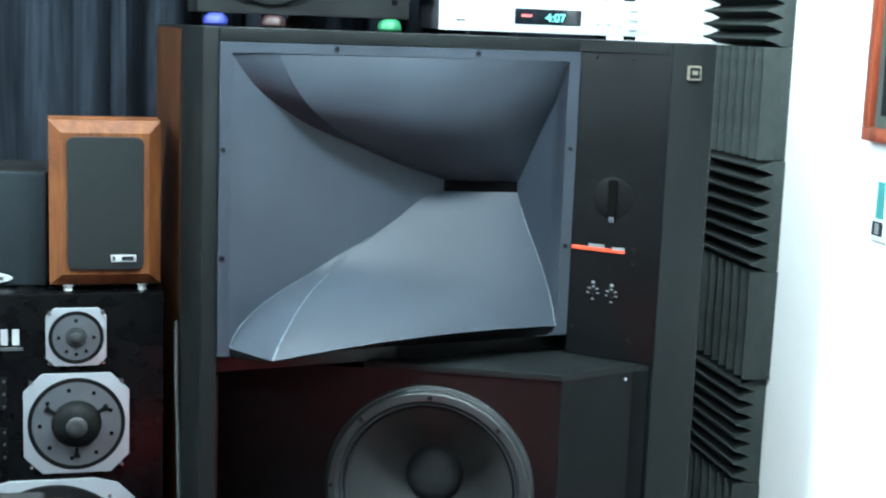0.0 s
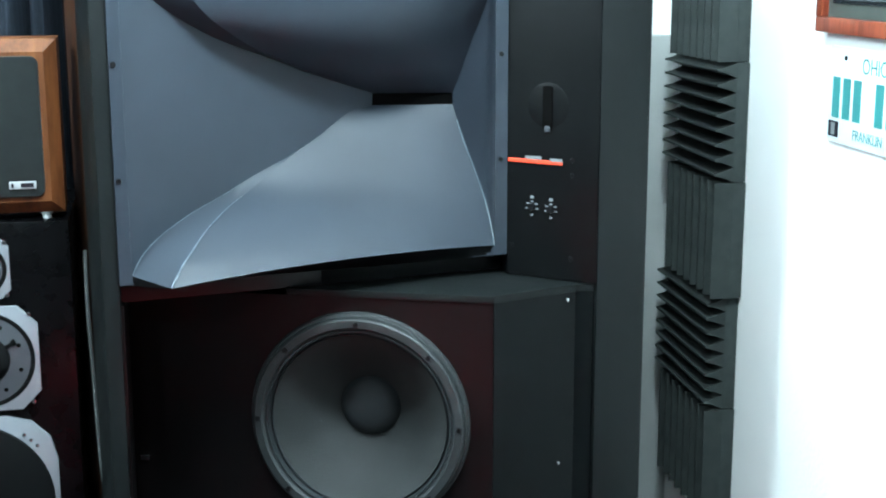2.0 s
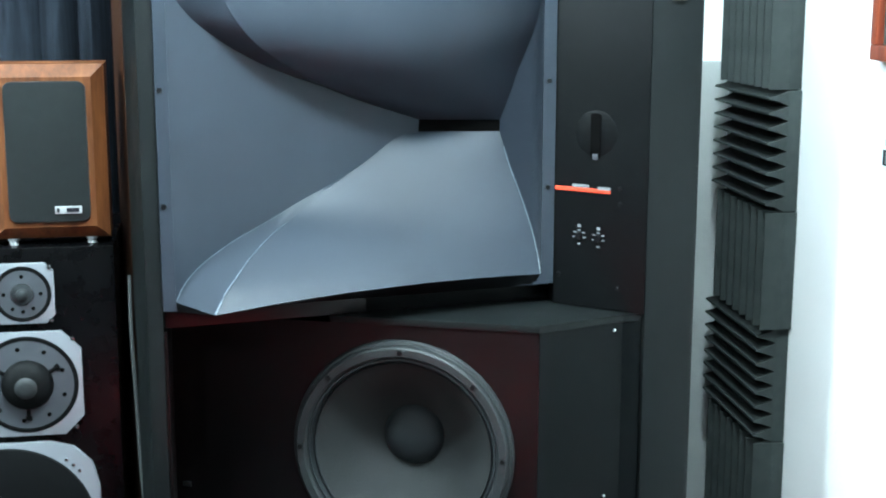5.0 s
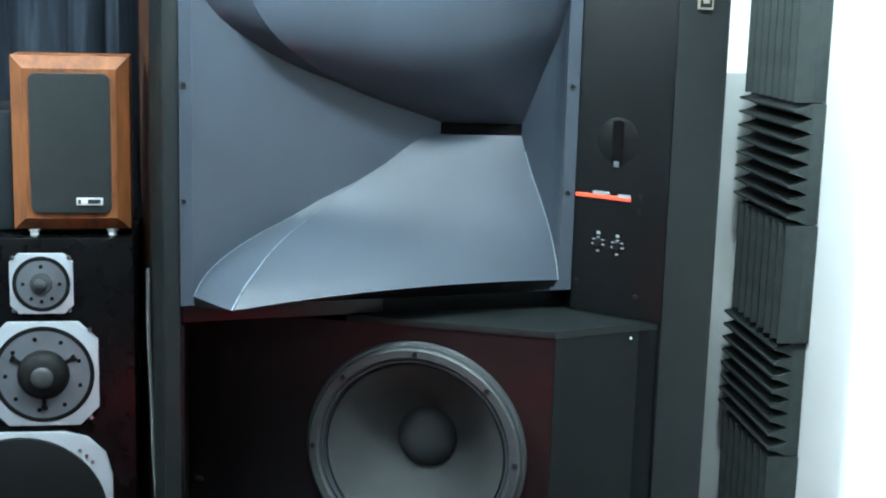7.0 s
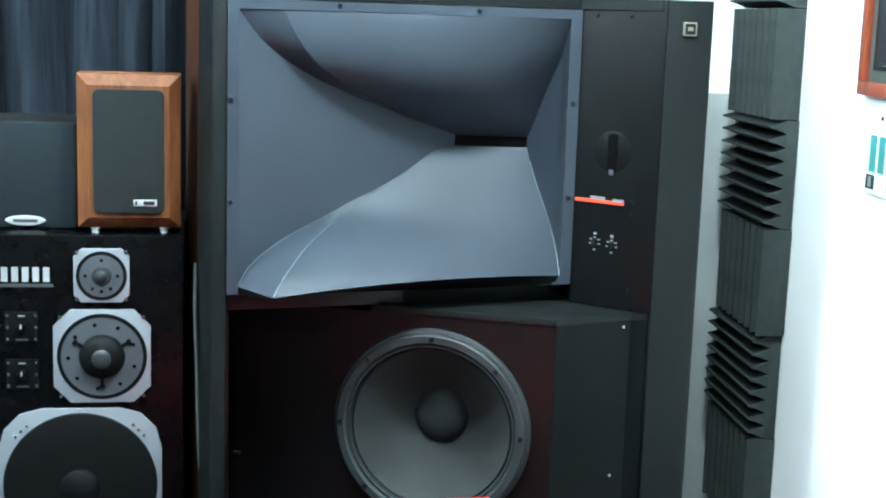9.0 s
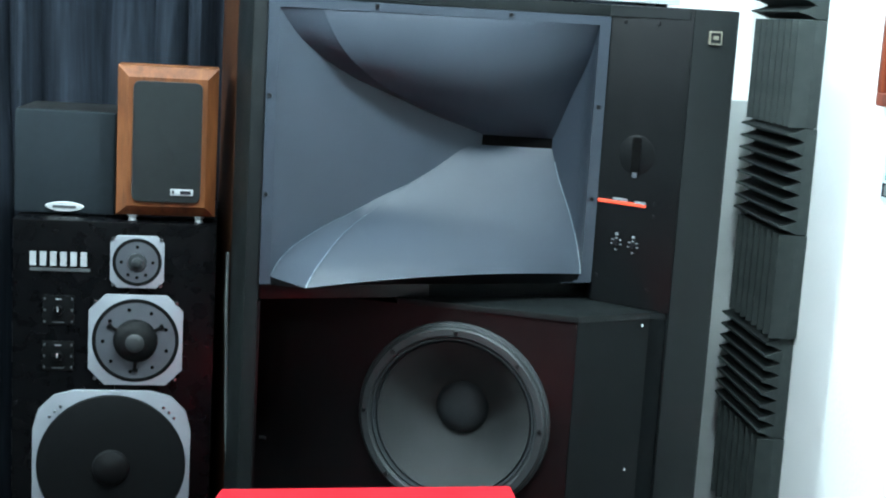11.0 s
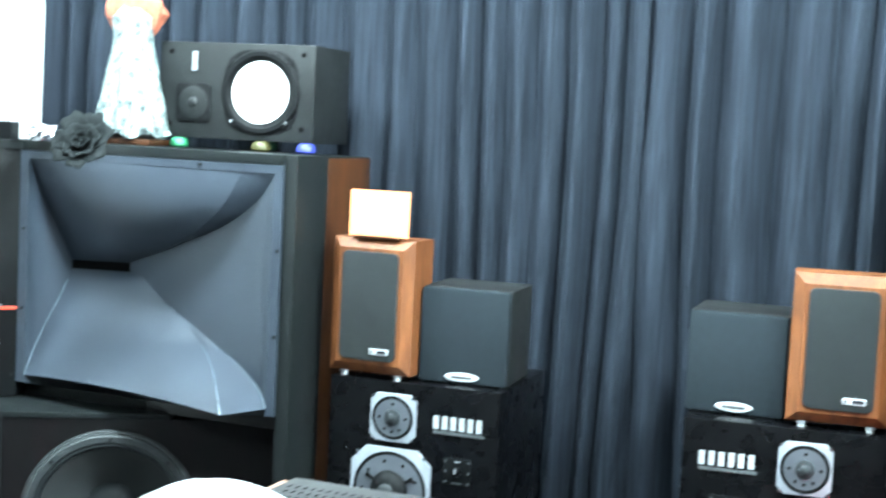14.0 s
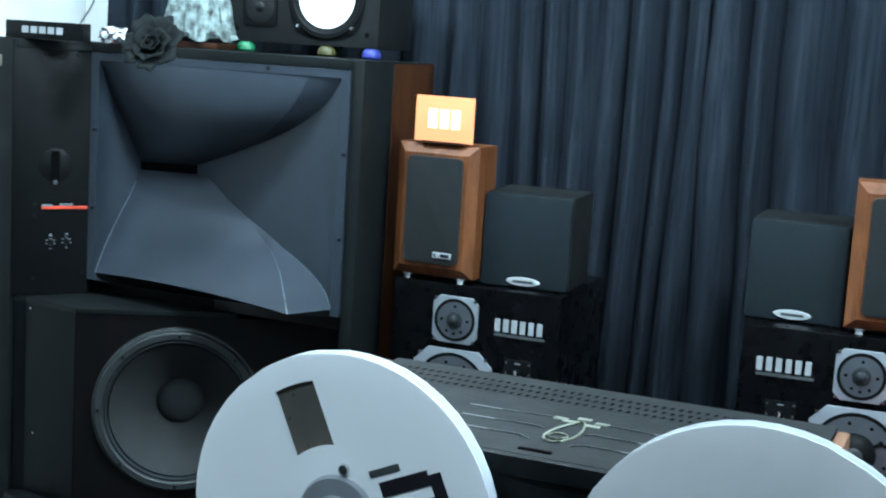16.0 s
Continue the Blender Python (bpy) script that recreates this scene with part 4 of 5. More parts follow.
def silver_stack():
    a = silver_unit("tuner", pose(1.166, 2.085, TOP + 0.0045, 0, 0, -1), 0.395, 0.066, 0.25, "silver tuner with dark display on the horn speaker")
    d = part("display", box(0.138, 0.262, -0.001, 0.004, 0.018, 0.046, 0.0005), DISPLAY, a, "black display window")
    lettering("4:07", 0.021, LEDTEAL, d, "digits", pose(0.196, -0.0012, 0.024))
    part("red_mark", box(0.150, 0.170, -0.0014, 0.0, 0.031, 0.036), LEDRED, d)
    for k in range(6):
        part("button", box(0.290 + 0.020 * (k % 3), 0.298 + 0.020 * (k % 3), -0.003, 0.001, 0.022 + 0.018 * (k // 3), 0.027 + 0.018 * (k // 3), 0.0006), ALU, a)
    for k in range(3):
        part("button", box(0.352, 0.368, -0.003, 0.001, 0.014 + 0.017 * k, 0.020 + 0.017 * k, 0.0006), ALU, a)
    part("print", box(0.030, 0.048, -0.0006, 0.001, 0.020, 0.023), GREYPRINT, a)
    z = TOP + 0.0045 + 0.066 + 0.0045
    b = silver_unit("disc_player", pose(1.336, 2.085, z, 0, 0, -1), 0.222, 0.056, 0.25, "silver disc player with blue display on a tuner")
    d = part("display", box(0.010, 0.086, -0.001, 0.004, 0.016, 0.044, 0.0005), DISPLAY, b, "black display window")
    lettering("4:08", 0.020, LEDBLUE, d, "digits", pose(0.030, -0.0012, 0.023))
    for k in range(2):
        part("button", turned(lathe([(0, -0.004), (0.004, -0.004), (0.005, 0.0)], 14), Matrix.Translation((0.170 + 0.024 * k, 0, 0.026))), ALU, b)
    part("mark", box(0.012, 0.020, -0.0006, 0.001, 0.048, 0.051), GREYPRINT, b)
    c = silver_unit("twin_dial_unit", pose(1.153, 2.080, z, 0, 0, -1), 0.178, 0.134, 0.24, "silver twin-dial unit with chromed round dials")
    for x, r in ((0.051, 0.040), (0.132, 0.037)):
        p = part("dial", turned(lathe([(r, 0.0), (r, -0.005), (r * 0.92, -0.006), (r * 0.86, -0.003), (r * 0.6, 0.004), (r * 0.3, 0.006)], 36), Matrix.Translation((x, 0, 0.057))), STEEL, c, "chromed dial ring")
        part("dial_face", turned(lathe([(r * 0.62, 0.001), (r * 0.30, -0.001), (r * 0.24, -0.006), (0, -0.008)], 30), Matrix.Translation((x, 0, 0.057))), GRILLEPLATE, p)
    for k in range(3):
        ang = radians(20 + 120 * k)
        part("spoke", turned(box(0.004, 0.026, -0.009, -0.006, -0.003, 0.003, 0.0008), Matrix.Translation((0.051, 0, 0.057)) @ Matrix.Rotation(-ang, 4, "Y")), SILVER, c)
    for x, zz in ((0.110, 0.102), (0.140, 0.102), (0.093, 0.020), (0.158, 0.012), (0.160, 0.124), (0.126, 0.112)):
        part("screw", turned(lathe([(0, -0.0012), (0.003, -0.001), (0.0035, 0.0)], 10), Matrix.Translation((x, 0, zz))), GREYPRINT, c)


silver_stack()


def bouquet():
    """Artificial flowers in a low black vase behind the silver units."""
    rng = random.Random(5)
    t = thing("artificial_bouquet", pose(1.225, 2.325, TOP, 0, 0, 0), "artificial bouquet of white and purple flowers, dark leaves", "flowers")
    part("vase", upright([(0, 0), (0.045, 0), (0.055, 0.03), (0.05, 0.10), (0.035, 0.14), (0.040, 0.16), (0.03, 0.16), (0, 0.12)], 28), BLACKLAC, t, "black vase")
    bm = bmesh.new()
    for k in range(560):
        a, e = rng.uniform(0, 2 * math.pi), rng.uniform(-0.15, 1.3)
        r = rng.uniform(0.06, 0.19) * (1.0 if rng.random() < 0.9 else 1.2)
        c = Vector((r * math.cos(a) * math.cos(e) * 1.0, r * math.sin(a) * math.cos(e) * 0.62, 0.235 + r * math.sin(e) * 0.9))
        s = rng.uniform(0.018, 0.036)
        m = Matrix.Translation(c) @ Euler((rng.uniform(-1, 1), rng.uniform(-1, 1), rng.uniform(0, 6.3))).to_matrix().to_4x4()
        v = [bm.verts.new(m @ Vector(p)) for p in ((0, -s, 0), (s * 0.38, -s * 0.2, s * 0.12), (0, 0, 0.0), (-s * 0.38, -s * 0.2, s * 0.12), (0, s, -s * 0.3), (s * 0.3, s * 0.4, 0), (-s * 0.3, s * 0.4, 0))]
        for f in ((0, 1, 2), (0, 2, 3), (2, 1, 5), (2, 5, 4), (2, 4, 6), (2, 6, 3)):
            bm.faces.new([v[i] for i in f])
    tagged(part("leaves", bm, LEAF, t, "dense small green leaves"), kind="stuff")

    def blossom(c, s, material):
        bm = bmesh.new()
        for ring, (count, tilt, rr) in enumerate(((6, 0.35, 1.0), (5, 0.8, 0.75), (4, 1.2, 0.5))):
            for k in range(count):
                a = 2 * math.pi * (k + 0.4 * ring) / count
                m = Matrix.Translation(c) @ Matrix.Rotation(radians(rng.uniform(50, 80)), 4, "X") @ Matrix.Rotation(a, 4, "Z") @ Matrix.Rotation(-tilt, 4, "Y")
                w = s * rr
                g = [bm.verts.new(m @ Vector(p)) for p in ((0, 0, 0), (w * 0.5, -w * 0.34, w * 0.06), (w * 0.55, 0, -w * 0.05), (w * 0.5, w * 0.34, w * 0.06), (w, -w * 0.18, w * 0.2), (w * 1.05, w * 0.18, w * 0.2))]
                for f in ((0, 1, 2), (0, 2, 3), (1, 4, 2), (2, 4, 5), (2, 5, 3)):
                    bm.faces.new([g[i] for i in f])
        part("blossom", bm, material, t, "purple blossom" if material == PURPLE else "white blossom")

    for c, s, mt in (((-0.065, -0.115, 0.235), 0.042, PETAL), ((0.02, -0.12, 0.30), 0.036, PETAL), ((0.13, -0.10, 0.238), 0.036, PURPLE), ((0.07, -0.12, 0.245), 0.034, PETAL), ((-0.02, -0.11, 0.36), 0.040, PETAL), ((0.10, -0.08, 0.33), 0.038, PURPLE), ((0.15, -0.05, 0.29), 0.034, PETAL), ((-0.10, -0.08, 0.32), 0.036, PETAL), ((0.05, -0.09, 0.40), 0.034, PURPLE)):
        blossom(Vector(c), s * 0.85, mt)
    for k in range(16):
        a, e = rng.uniform(-2.9, -0.3), rng.uniform(0.0, 1.2)
        c = Vector((0.165 * math.cos(a) * math.cos(e), 0.118 * math.sin(a) * math.cos(e), 0.235 + 0.165 * math.sin(e)))
        blossom(c, rng.uniform(0.018, 0.028), PURPLE if k % 5 == 4 else PETAL)


bouquet()


def left_top_things():
    m = pose(-0.953, 1.865, TOP, 0, 0, 7.5)
    t = thing("desk_sign", m, "low black desk sign with pale bars on a speaker", "sign")
    part("block", box(-0.374, -0.184, -0.004, 0.030, 0.0005, 0.039, 0.0015), PANEL, t)
    for k in range(5):
        part("letter_bar", box(-0.333 + 0.0210 * k, -0.333 + 0.0210 * k + 0.0155, -0.0052, -0.004, 0.0125, 0.0275), PALEPRINT, t)
    tagged(link("power_lead", sweep([m @ Vector(p) for p in bezier([(-0.365, 0.034, 0.004), (-0.39, 0.03, 0.003), (-0.405, 0.06, 0.003), (-0.41, 0.10, 0.003)], 12)], 0.0025), BLACKCABLE), "thin black lead lying behind a sign", "cable")
    tagged(link("hanging_wire", sweep([m @ Vector(p) for p in bezier([(-0.215, 0.033, 0.036), (-0.19, 0.05, 0.09), (-0.178, 0.06, 0.16), (-0.20, 0.08, 0.28), (-0.14, 0.11, 0.42), (-0.10, 0.2, 0.80)], 40)], 0.0016), BLACKCABLE), "thin dark wire rising from a sign", "cable")
    # foil
    rng = random.Random(9)
    bm = bmesh.new()
    bmesh.ops.create_icosphere(bm, subdivisions=3, radius=1)
    for v in bm.verts:
        k = 1 + 0.35 * noise.noise(v.co * 3.1) + 0.25 * noise.noise(v.co * 7.3)
        v.co = Vector((v.co.x * 0.032 * k, v.co.y * 0.025 * k, max(-0.0160, v.co.z * 0.020 * k)))
    tagged(link("foil_ball", turned(bm, m @ Matrix.Translation((-0.145, 0.06, 0.0165))), FOIL, smooth=False), "crumpled silver foil on the speaker top", "foil")


left_top_things()


def cloth_rose(m):
    t = thing("cloth_rose", m, "black cloth rose on the speaker's front edge", "flower")
    rng = random.Random(3)

    def petal(a, r, lean, size):
        bm = bmesh.new()
        g = []
        for i in range(6):
            row = []
            for k in range(7):
                u, v = i / 5, k / 6 * 2 - 1
                w = size * (0.35 + 0.75 * u) * (1 - 0.25 * u ** 3)
                bow = 0.30 * size * v * v
                x = v * w * 0.62
                out = r * 0.35 + lean * size * u * u - bow + 0.10 * size * u ** 4 * math.sin(5 * v + a)
                row.append(bm.verts.new((x, -out, size * (u - 0.25) * (1 - 0.4 * lean * u))))
            g.append(row)
        for i in range(5):
            for k in range(6):
                bm.faces.new((g[i][k], g[i][k + 1], g[i + 1][k + 1], g[i + 1][k]))
        return turned(bm, Matrix.Rotation(radians(58), 4, "X") @ Matrix.Rotation(a, 4, "Z"))

    for ring, (count, r, lean, size) in enumerate(((3, 0.004, 0.05, 0.026), (5, 0.016, 0.30, 0.032), (6, 0.030, 0.65, 0.037), (7, 0.044, 1.0, 0.040))):
        for k in range(count):
            bm = petal(2 * math.pi * (k + 0.37 * ring) / count + rng.uniform(-0.1, 0.1), r, lean, size * rng.uniform(0.9, 1.1))
            ob = part("petal", bm, ROSECLOTH, t)
            ob.modifiers.new("thickness", "SOLIDIFY").thickness = 0.0012
    part("calyx", sweep([(0, 0.0, 0.0), (0, 0.014, -0.004), (0.002, 0.024, -0.010)], 0.007), ROSECLOTH, t)
    return t


cloth_rose(pose(-0.953, 1.865, 0, 0, 0, 7.5) @ pose(0.002, -0.038, 1.408, 0, 0, 0) @ Matrix.Diagonal((1.25, 1.25, 1.25, 1)))


def figurine(m):
    """A plain dressed figure as one simple shape."""
    bm = bmesh.new()
    n = 40
    rows = ((0.090, 0.0), (0.088, 0.02), (0.078, 0.08), (0.062, 0.16), (0.052, 0.21), (0.050, 0.235), (0.056, 0.27), (0.040, 0.295), (0.018, 0.305), (0.018, 0.315))
    rings = []
    for j, (r, h) in enumerate(rows):
        ring = []
        for i in range(n):
            a = 2 * math.pi * i / n
            k = 1 + (0.15 * math.sin(9 * a + j) + 0.10 * math.sin(17 * a - 2 * j)) * max(0, 1 - h / 0.24)
            r1 = r * 0.9
            ring.append(bm.verts.new((r1 * k * math.cos(a), 0.75 * r * k * math.sin(a), h + (0.006 * math.sin(7 * a) if j == 0 else 0) + (0.006 if j == 0 else 0))))
        rings.append(ring)
    for a, b in zip(rings, rings[1:]):
        for i in range(n):
            bm.faces.new((a[i], a[(i + 1) % n], b[(i + 1) % n], b[i]))
    bm.faces.new(rings[0][::-1])
    bm.faces.new(rings[-1])
    body = len(bm.faces)
    for f in bm.faces:
        f.material_index = 0
    s = bmesh.new()
    bmesh.ops.create_icosphere(s, subdivisions=2, radius=0.036, matrix=Matrix.Translation((0, -0.004, 0.345)))
    me = bpy.data.meshes.new("tmp_head")
    s.to_mesh(me)
    s.free()
    bm.from_mesh(me)
    bpy.data.meshes.remove(me)
    bm.faces.ensure_lookup_table()
    for f in bm.faces[body:]:
        f.material_index = 1
    head = len(bm.faces)
    s = bmesh.new()
    bmesh.ops.create_icosphere(s, subdivisions=3, radius=1)
    for v in s.verts:
        k = 1 + 0.18 * noise.noise(v.co * 4) + 0.12 * noise.noise(v.co * 11)
        v.co = Vector((v.co.x * 0.066 * k * (1.1 if v.co.z < 0 else 0.8), v.co.y * 0.050 * k + 0.014, v.co.z * 0.090 * k + 0.305))
    me = bpy.data.meshes.new("tmp_hair")
    s.to_mesh(me)
    s.free()
    bm.from_mesh(me)
    bpy.data.meshes.remove(me)
    bm.faces.ensure_lookup_table()
    for f in bm.faces[head:]:
        f.material_index = 2
    ob = link("figurine", bm, [DRESS, SKINPLAIN, HAIR])
    ob.matrix_world = m
    return tagged(ob, "white-dressed figurine with red-brown hair on a speaker", "figurine")


figurine(pose(-0.99, 2.07, TOP + 0.014, 0, 0, 5))
tagged(link("wooden_block", turned(box(-0.085, 0.085, -0.055, 0.055, 0.0003, 0.0135, 0.002), pose(-1.00, 2.07, TOP, 0, 0, 5)), WALNUT), "flat brown wooden base under a figurine", "base")


# ---- walls: foam, poster, plate ----
def foam_tile(up, height, length, sx, m, label):
    """Wedge foam: a flat base with a row of tapered ridges; base on x = 0, ridges into the room."""
    t = thing("foam_tile", m, label, "foam tile", "acoustic foam tiles")
    base, tip, ridges = 0.024, 0.062, 8
    part("base", box(0, -sx * base, 0, length, 0, height, 0.001), FOAM, t)
    span, other = (length, height) if up else (height, length)
    p = span / ridges
    mid = base + 0.55 * (tip - base)

    def ridge(prof):
        bm = bmesh.new()
        ends = [[bm.verts.new((-sx * x, s * p, w) if up else (-sx * x, w, s * p)) for x, s in prof] for w in (0.0, other)]
        bm.faces.new(ends[0])
        bm.faces.new(ends[1][::-1])
        for i in range(len(prof)):
            j = (i + 1) % len(prof)
            bm.faces.new((ends[0][i], ends[0][j], ends[1][j], ends[1][i]))
        return link("ridge", bm, FOAM, t, smooth=False)

    first = ridge(((base, 0.0), (mid, 0.30), (tip, 0.44), (tip, 0.56), (mid, 0.70), (base, 1.0)))
    shift = 0.0
    if up:
        ridge(((base, 0.0), (tip, 0.0), (tip, 0.06), (mid, 0.20), (base, 0.5)))
        shift = 0.5 * p
        first.location = (0, shift, 0)
    for k in range(1, ridges - (1 if up else 0)):
        ob = new("ridge", first.data)
        ob.parent = t
        ob.location = (0, shift + k * p, 0) if up else (0, 0, k * p)
    return t


def foam_column(x, sx, y0, length, z_first, height, count, label):
    rng = random.Random(int(100 * z_first))
    made = {}
    for k in range(count):
        up = k % 2 == 0
        m = pose(x, y0 + rng.uniform(-0.006, 0.006), z_first + height * k, rng.uniform(-0.6, 0.6))
        if up in made:
            copy_thing(made[up], m)
        else:
            made[up] = foam_tile(up, height - 0.0015, length, sx, m, label)


foam_column(XR - 0.0005, 1, 2.222, 0.332, 0.275, 0.2267, 9, "dark grey wedge-cut acoustic foam tile on the wall")
foam_column(XL + 0.0005, -1, 1.90, 0.305, 0.275, 0.2267, 9, "dark grey wedge-cut acoustic foam tile on the wall")


def on_east_wall(y, z):
    """A frame on the east wall: x runs along the wall towards the viewer, -y faces the room."""
    return pose(XR - 0.001, y, z, 0, 0, -90)


def poster():
    w, h = 0.72, 0.52
    t = thing("framed_poster", on_east_wall(1.882, 1.255), "dark poster in a mahogany frame on white wall", "picture")
    k = 0.024
    for x0, x1, z0, z1 in ((0, w, 0, k), (0, w, h - k, h), (0, k, k, h - k), (w - k, w, k, h - k)):
        part("frame_rail", box(x0, x1, -0.022, 0, z0, z1, 0.003), MAHOGANY, t)
    part("mount", box(k, w - k, -0.010, -0.001, k, h - k), POSTEREDGE, t)
    p = part("print", box(k + 0.02, w - k - 0.02, -0.0115, -0.009, k + 0.022, h - k - 0.02), POSTER, t)
    part("pale_line", box(0.085, 0.62, -0.0125, -0.011, 0.052, 0.0555), GREYPRINT, p)
    for j in range(6):
        part("letter_bar", box(0.088 + 0.045 * j, 0.122 + 0.045 * j, -0.0125, -0.011, 0.232, 0.266), WHITEPRINT, p)


poster()


def car_plate():
    w, h = 0.305, 0.152
    t = thing("registration_plate", on_east_wall(1.852, 1.083), "pale blue metal registration plate with teal marks", "plate")
    part("sheet", slab([(x + w / 2, z + h / 2) for x, z in arc_plate(w, h, 0.010)], -0.006, -0.003, 0.0008), PLATEBLUE, t)
    lettering("OHIO", 0.034, TEALINK, t, "state_name", pose(0.120, -0.0062, 0.115))
    lettering("FRANKLIN", 0.022, TEALINK, t, "county_name", pose(0.098, -0.0062, 0.012))
    for k in range(7):
        if k != 3:
            x = 0.020 + 0.038 * k
            part("number_bar", box(x, x + 0.026, -0.0072, -0.006, 0.040, 0.104), TEALINK, t)
    st = part("sticker", box(0.010, 0.046, -0.0068, -0.006, 0.009, 0.034), BLACKINK, t)
    part("sticker_bar", box(0.021, 0.035, -0.0074, -0.0068, 0.012, 0.031), WHITEPRINT, st)
    for x in (0.062, 0.243):
        part("nail", turned(lathe([(0, -0.009), (0.0035, -0.008), (0.004, -0.006), (0.0015, -0.006), (0.0015, -0.0)], 12), Matrix.Translation((x, 0, 0.135))), SCREW, t)


car_plate()


# ---- things near the viewer ----
tagged(link("red_box", prism(((0.728, 1.60), (0.735, 1.645), (1.235, 1.70), (1.250, 1.30), (0.74, 1.25)), 0.0, 0.565, 0.004), RED), "bright red box standing before the horn speaker", "box")
tagged(link("speaker_cable", sweep(bezier([(0.708, 2.03, 0.90), (0.709, 2.02, 0.80), (0.712, 2.02, 0.70), (0.716, 2.02, 0.55), (0.724, 2.02, 0.42), (0.728, 2.03, 0.20), (0.73, 2.04, 0.006), (0.74, 2.20, 0.006)], 60), 0.0032), CABLE), "thin grey speaker cable hanging beside a speaker", "cable")


def tape_reel(parent, x, z, material, turn, R, label):
    """A reel with three straight-sided openings: two flanges, a tape pack and a hub."""
    m = Matrix.Translation((x, 0, z)) @ Matrix.Rotation(radians(turn), 4, "Y")
    hub = part("reel", turned(lathe([(0.0, -0.034), (0.012, -0.034), (0.014, -0.030), (0.024, -0.030), (0.026, -0.026), (0.026, -0.004)], 40), m), PLATE, parent, label)
    part("spindle", turned(lathe([(0, -0.0385), (0.009, -0.038), (0.0105, -0.0335)], 24), m), BLACKLAC, hub, "dark spindle cap")
    half, r_in, r_out = 0.0135, 0.043, 0.082
    columns = []
    for q in range(3):
        c = radians(90 + 120 * q)
        columns += [(c, -1, True)] + [(c, k / 3, True) for k in (-2, -1, 0, 1, 2)] + [(c, 1, False)]
        columns += [(c + radians(22 + (98 - 22) * k / 10), 0, False) for k in range(11)]
    n = len(columns)
    radii = (0.022, r_in, r_out, R - 0.0025, R)

    def angle(c, s, r):
        return c + s * math.asin(half / min(max(r, r_in), r_out)) if s else c

    for y in (-0.0260, -0.0150):
        bm = bmesh.new()
        skins = []
        for dy in (-0.0009, 0.0009):
            grid = [[bm.verts.new((r * math.cos(angle(c, s, r)), y + dy * (0.4 if r == R else 1), r * math.sin(angle(c, s, r)))) for c, s, o in columns] for r in radii]
            skins.append(grid)
            for j in range(4):
                for i in range(n):
                    if j == 1 and columns[i][2]:
                        continue
                    bm.faces.new((grid[j][i], grid[j][(i + 1) % n], grid[j + 1][(i + 1) % n], grid[j + 1][i]))
        for i in range(n):
            k = (i + 1) % n
            bm.faces.new((skins[0][4][i], skins[0][4][k], skins[1][4][k], skins[1][4][i]))
            if columns[i][2]:
                for j in (1, 2):
                    bm.faces.new((skins[0][j][i], skins[0][j][k], skins[1][j][k], skins[1][j][i]))
        part("flange", turned(bm, m), material, hub, "round metal flange with three openings")
    part("tape_pack", turned(lathe([(0.026, -0.0245), (0.086, -0.0245), (0.086, -0.0165), (0.026, -0.0165)], 64), m), TAPE, hub, "brown-black wound tape")
    for k in range(3):
        ang = radians(60 + 120 * k)
        part("hub_screw", turned(lathe([(0, -0.0295), (0.003, -0.029), (0.0035, -0.027)], 10), m @ Matrix.Translation((0.030 * math.cos(ang), 0, 0.030 * math.sin(ang)))), STEEL, hub)
    return hub, m


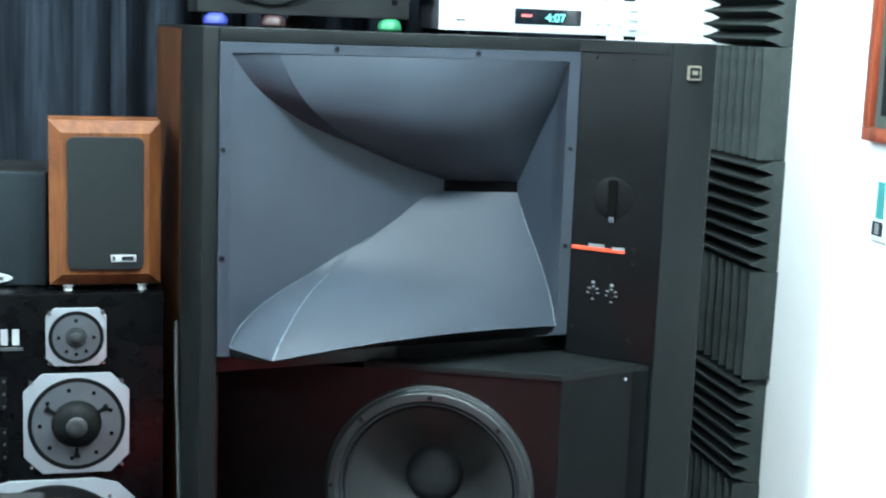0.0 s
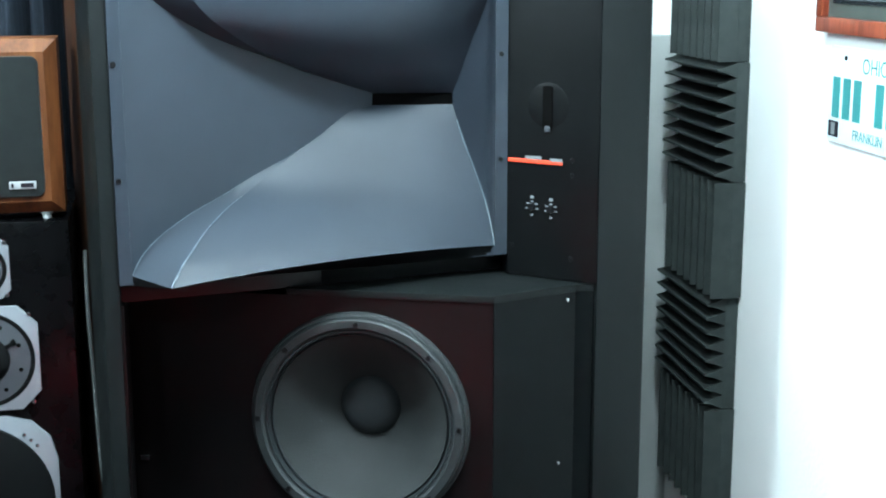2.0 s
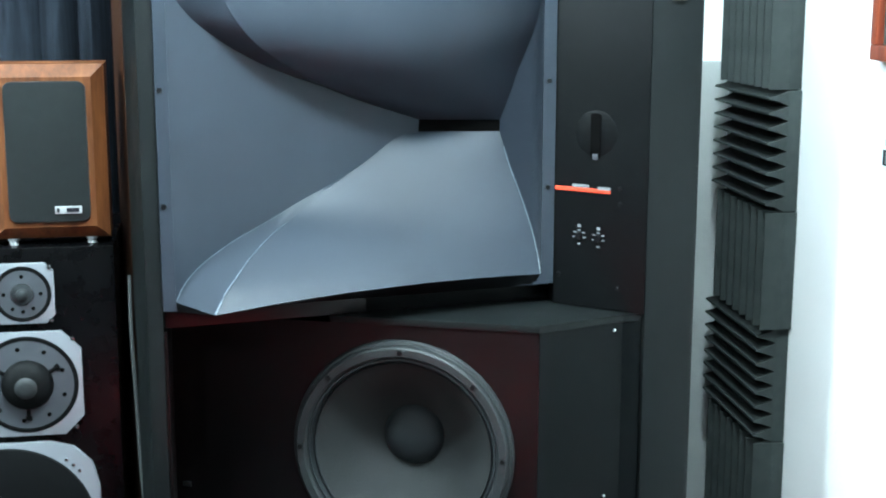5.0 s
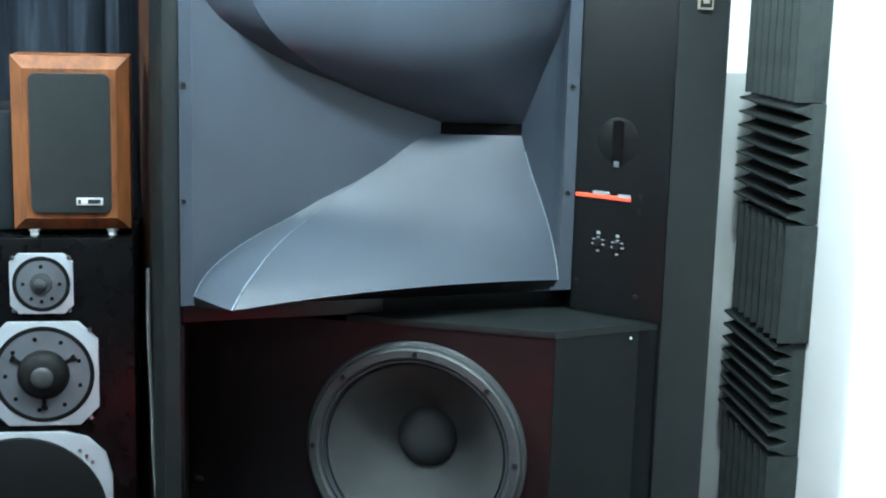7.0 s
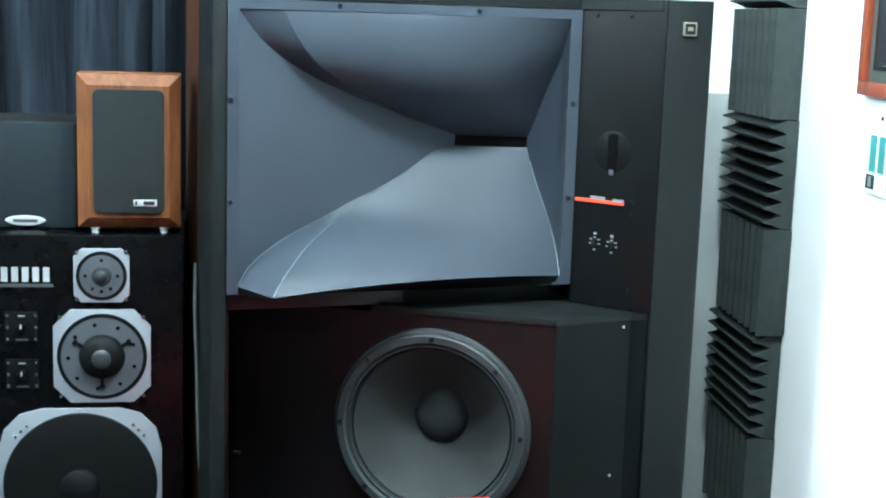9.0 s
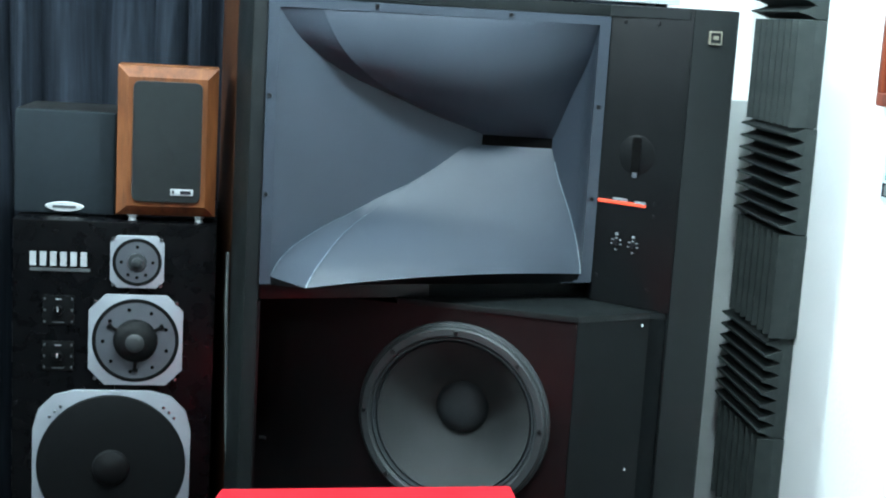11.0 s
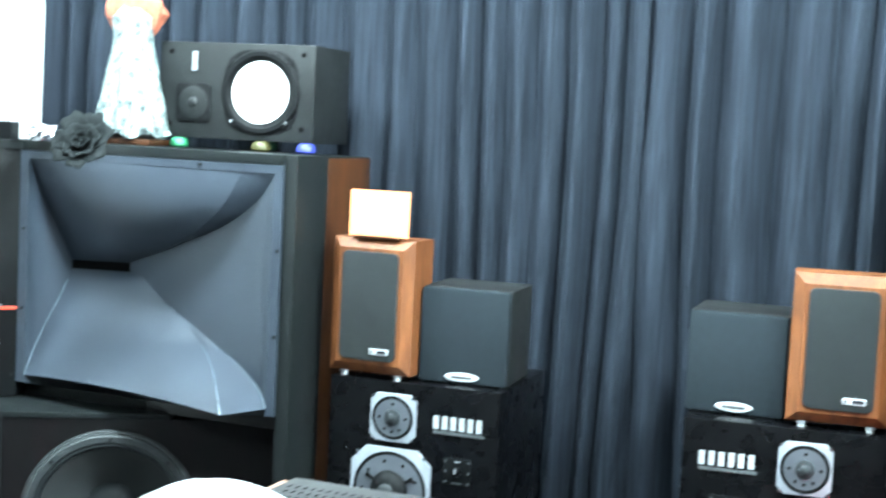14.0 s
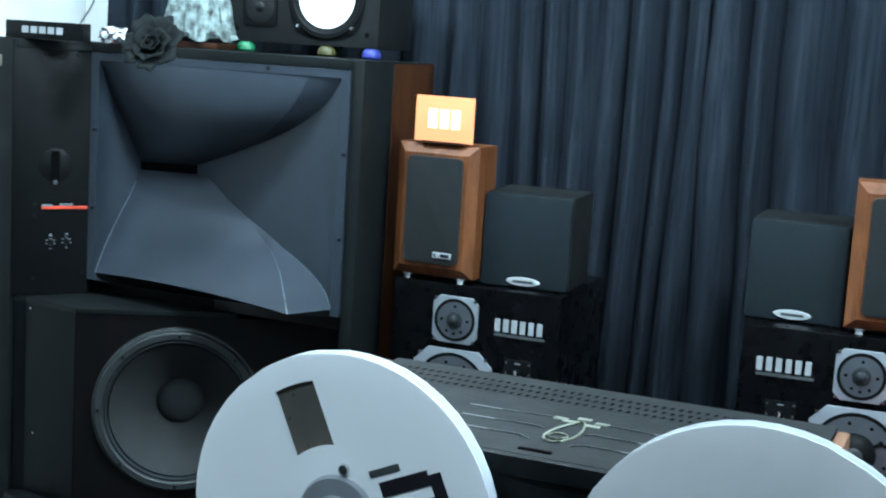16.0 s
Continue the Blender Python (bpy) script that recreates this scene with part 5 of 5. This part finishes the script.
def tape_deck():
    # front plane at local y = 0, top at local z = 0.34
    t = thing("tape_deck", pose(0.492, 0.065, 0.885, 0, 0, -1.0), "tape deck in a wooden case with two white reels", "tape deck")
    H = 0.34
    for x in (-0.1690, 0.1545):
        part("side_panel", box(x, x + 0.0085, -0.004, 0.176, 0.0, H - 0.002, 0.002), PALEWOOD, t, "pale wooden side panel")
    part("body", box(-0.1603, 0.1543, 0.0, 0.176, 0.004, H - 0.003, 0.001), PANEL, t)
    top = part("top_cover", box(-0.1603, 0.1543, 0.002, 0.178, H - 0.003, H, 0.0008), DECKTOP, t, "dark grey perforated metal top")
    part("front_lip", box(-0.1600, 0.1540, -0.004, 0.004, H - 0.012, H - 0.0004, 0.001), DECKTOP, top)
    bm = bmesh.new()
    for r in range(3):
        for k in range(51):
            x = -0.152 + 0.0058 * k + 0.003 * (r % 2)
            y = 0.128 + 0.013 * r
            vs = [bm.verts.new((x + a, y + b, H + 0.0005)) for a, b in ((-0.0016, -0.0024), (0.0004, -0.0024), (0.0016, 0.0024), (-0.0004, 0.0024))]
            bm.faces.new(vs)
    tagged(part("vent_slots", bm, BLACKHOLE, top, "rows of small slanted vent slots"), kind="stuff")
    part("front_slot", box(-0.006, 0.014, 0.010, 0.014, H, H + 0.0006), BLACKHOLE, top)
    # printed emblem and lines on the top
    cx, cy = 0.006, 0.060
    ring = []
    for k in range(33):
        a = 2 * math.pi * k / 32
        u = (1 + math.sin(a)) / 2
        ring.append((cx + 0.0115 * math.cos(a) * (1 - 0.55 * u) + 0.004 * u, cy + 0.026 * math.sin(a), H + 0.0006))
    part("emblem", sweep(ring, 0.0009, 5), GOLDPRINT, top, "pale gold printed emblem")
    part("emblem", sweep([(cx + 0.006 * math.cos(q / 3), cy - 0.012 + 0.006 * math.sin(q / 3), H + 0.0006) for q in range(20)], 0.0007, 5), GOLDPRINT, top)
    for dx, dy in ((-0.011, 0.028), (0.003, 0.034), (0.016, 0.029), (0.012, 0.021), (-0.004, 0.024)):
        part("emblem", box(cx + dx - 0.0045, cx + dx + 0.0045, cy + dy - 0.003, cy + dy + 0.003, H, H + 0.0005, 0.0002), GOLDPRINT, top)
    for sx in (-1, 1):
        for k in range(3):
            y = 0.038 + 0.024 * k
            x0 = cx + sx * (0.042 + 0.004 * k)
            part("print_bar", box(min(x0, x0 + sx * 0.022), max(x0, x0 + sx * 0.022), y - 0.0012, y + 0.0012, H, H + 0.0005), GREYPRINT, top)
            part("print_line", sweep([(x0, y, H + 0.0004), (cx + sx * 0.020, y + 0.001 * k, H + 0.0004), (cx + sx * 0.013, y - 0.006 + 0.004 * k, H + 0.0004)], 0.0004, 4), GREYPRINT, top)
    a, m = tape_reel(t, -0.102, 0.291, REELWHITE, -24, 0.098, "white metal tape reel with dark printed bars")
    for bars, mat in ((((0.034, 0.066, 0.004, 0.013), (0.042, 0.069, -0.011, -0.003), (0.050, 0.071, -0.026, -0.018), (0.066, 0.074, -0.026, 0.010)), BLACKINK),):
        for x0, x1, z0, z1 in bars:
            part("print_bar", turned(box(x0, x1, -0.0276, -0.0268, z0, z1), m), mat, a)
    part("print_bar", turned(box(0.030, 0.050, -0.0276, -0.0268, 0.017, 0.021), m), GREYPRINT, a)
    for x0, x1, z0, z1 in ((-0.066, -0.034, -0.016, -0.007), (-0.071, -0.040, -0.031, -0.023)):
        part("print_bar", turned(box(x0, x1, -0.0276, -0.0268, z0, z1), m), BLACKINK, a)
    tape_reel(t, 0.139, 0.2825, REELGREY, 40, 0.1035, "worn grey metal tape reel")
    for x in (-0.10, -0.03, 0.04, 0.11):
        part("knob", turned(lathe([(0, -0.018), (0.012, -0.017), (0.014, -0.001)], 20), Matrix.Translation((x, 0, 0.05))), ALU, t)
    return t


tape_deck()


def deck_table():
    t = thing("deck_table", pose(0.492, 0.155, 0, 0, 0, -1.0), "plain black table under the tape deck", "table")
    part("tabletop", box(-0.24, 0.24, -0.19, 0.14, 0.860, 0.8845, 0.003), BLACKLAC, t)
    for x in (-0.22, 0.19):
        for y in (-0.17, 0.10):
            part("leg", box(x, x + 0.03, y, y + 0.03, 0, 0.860, 0.002), BLACKLAC, t)


deck_table()


def storage_box():
    t = thing("storage_box", pose(-0.471, 0.51, 0, 0, 0, 0), "tall dark blue card box with a white lid", "box")
    part("body", box(-0.126, 0.124, -0.086, 0.084, 0, 1.035, 0.003), BOXBLUE, t)
    part("lid", box(-0.13, 0.13, -0.09, 0.09, 1.035, 1.052, 0.003), BOXWHITE, t, "white lid")


storage_box()
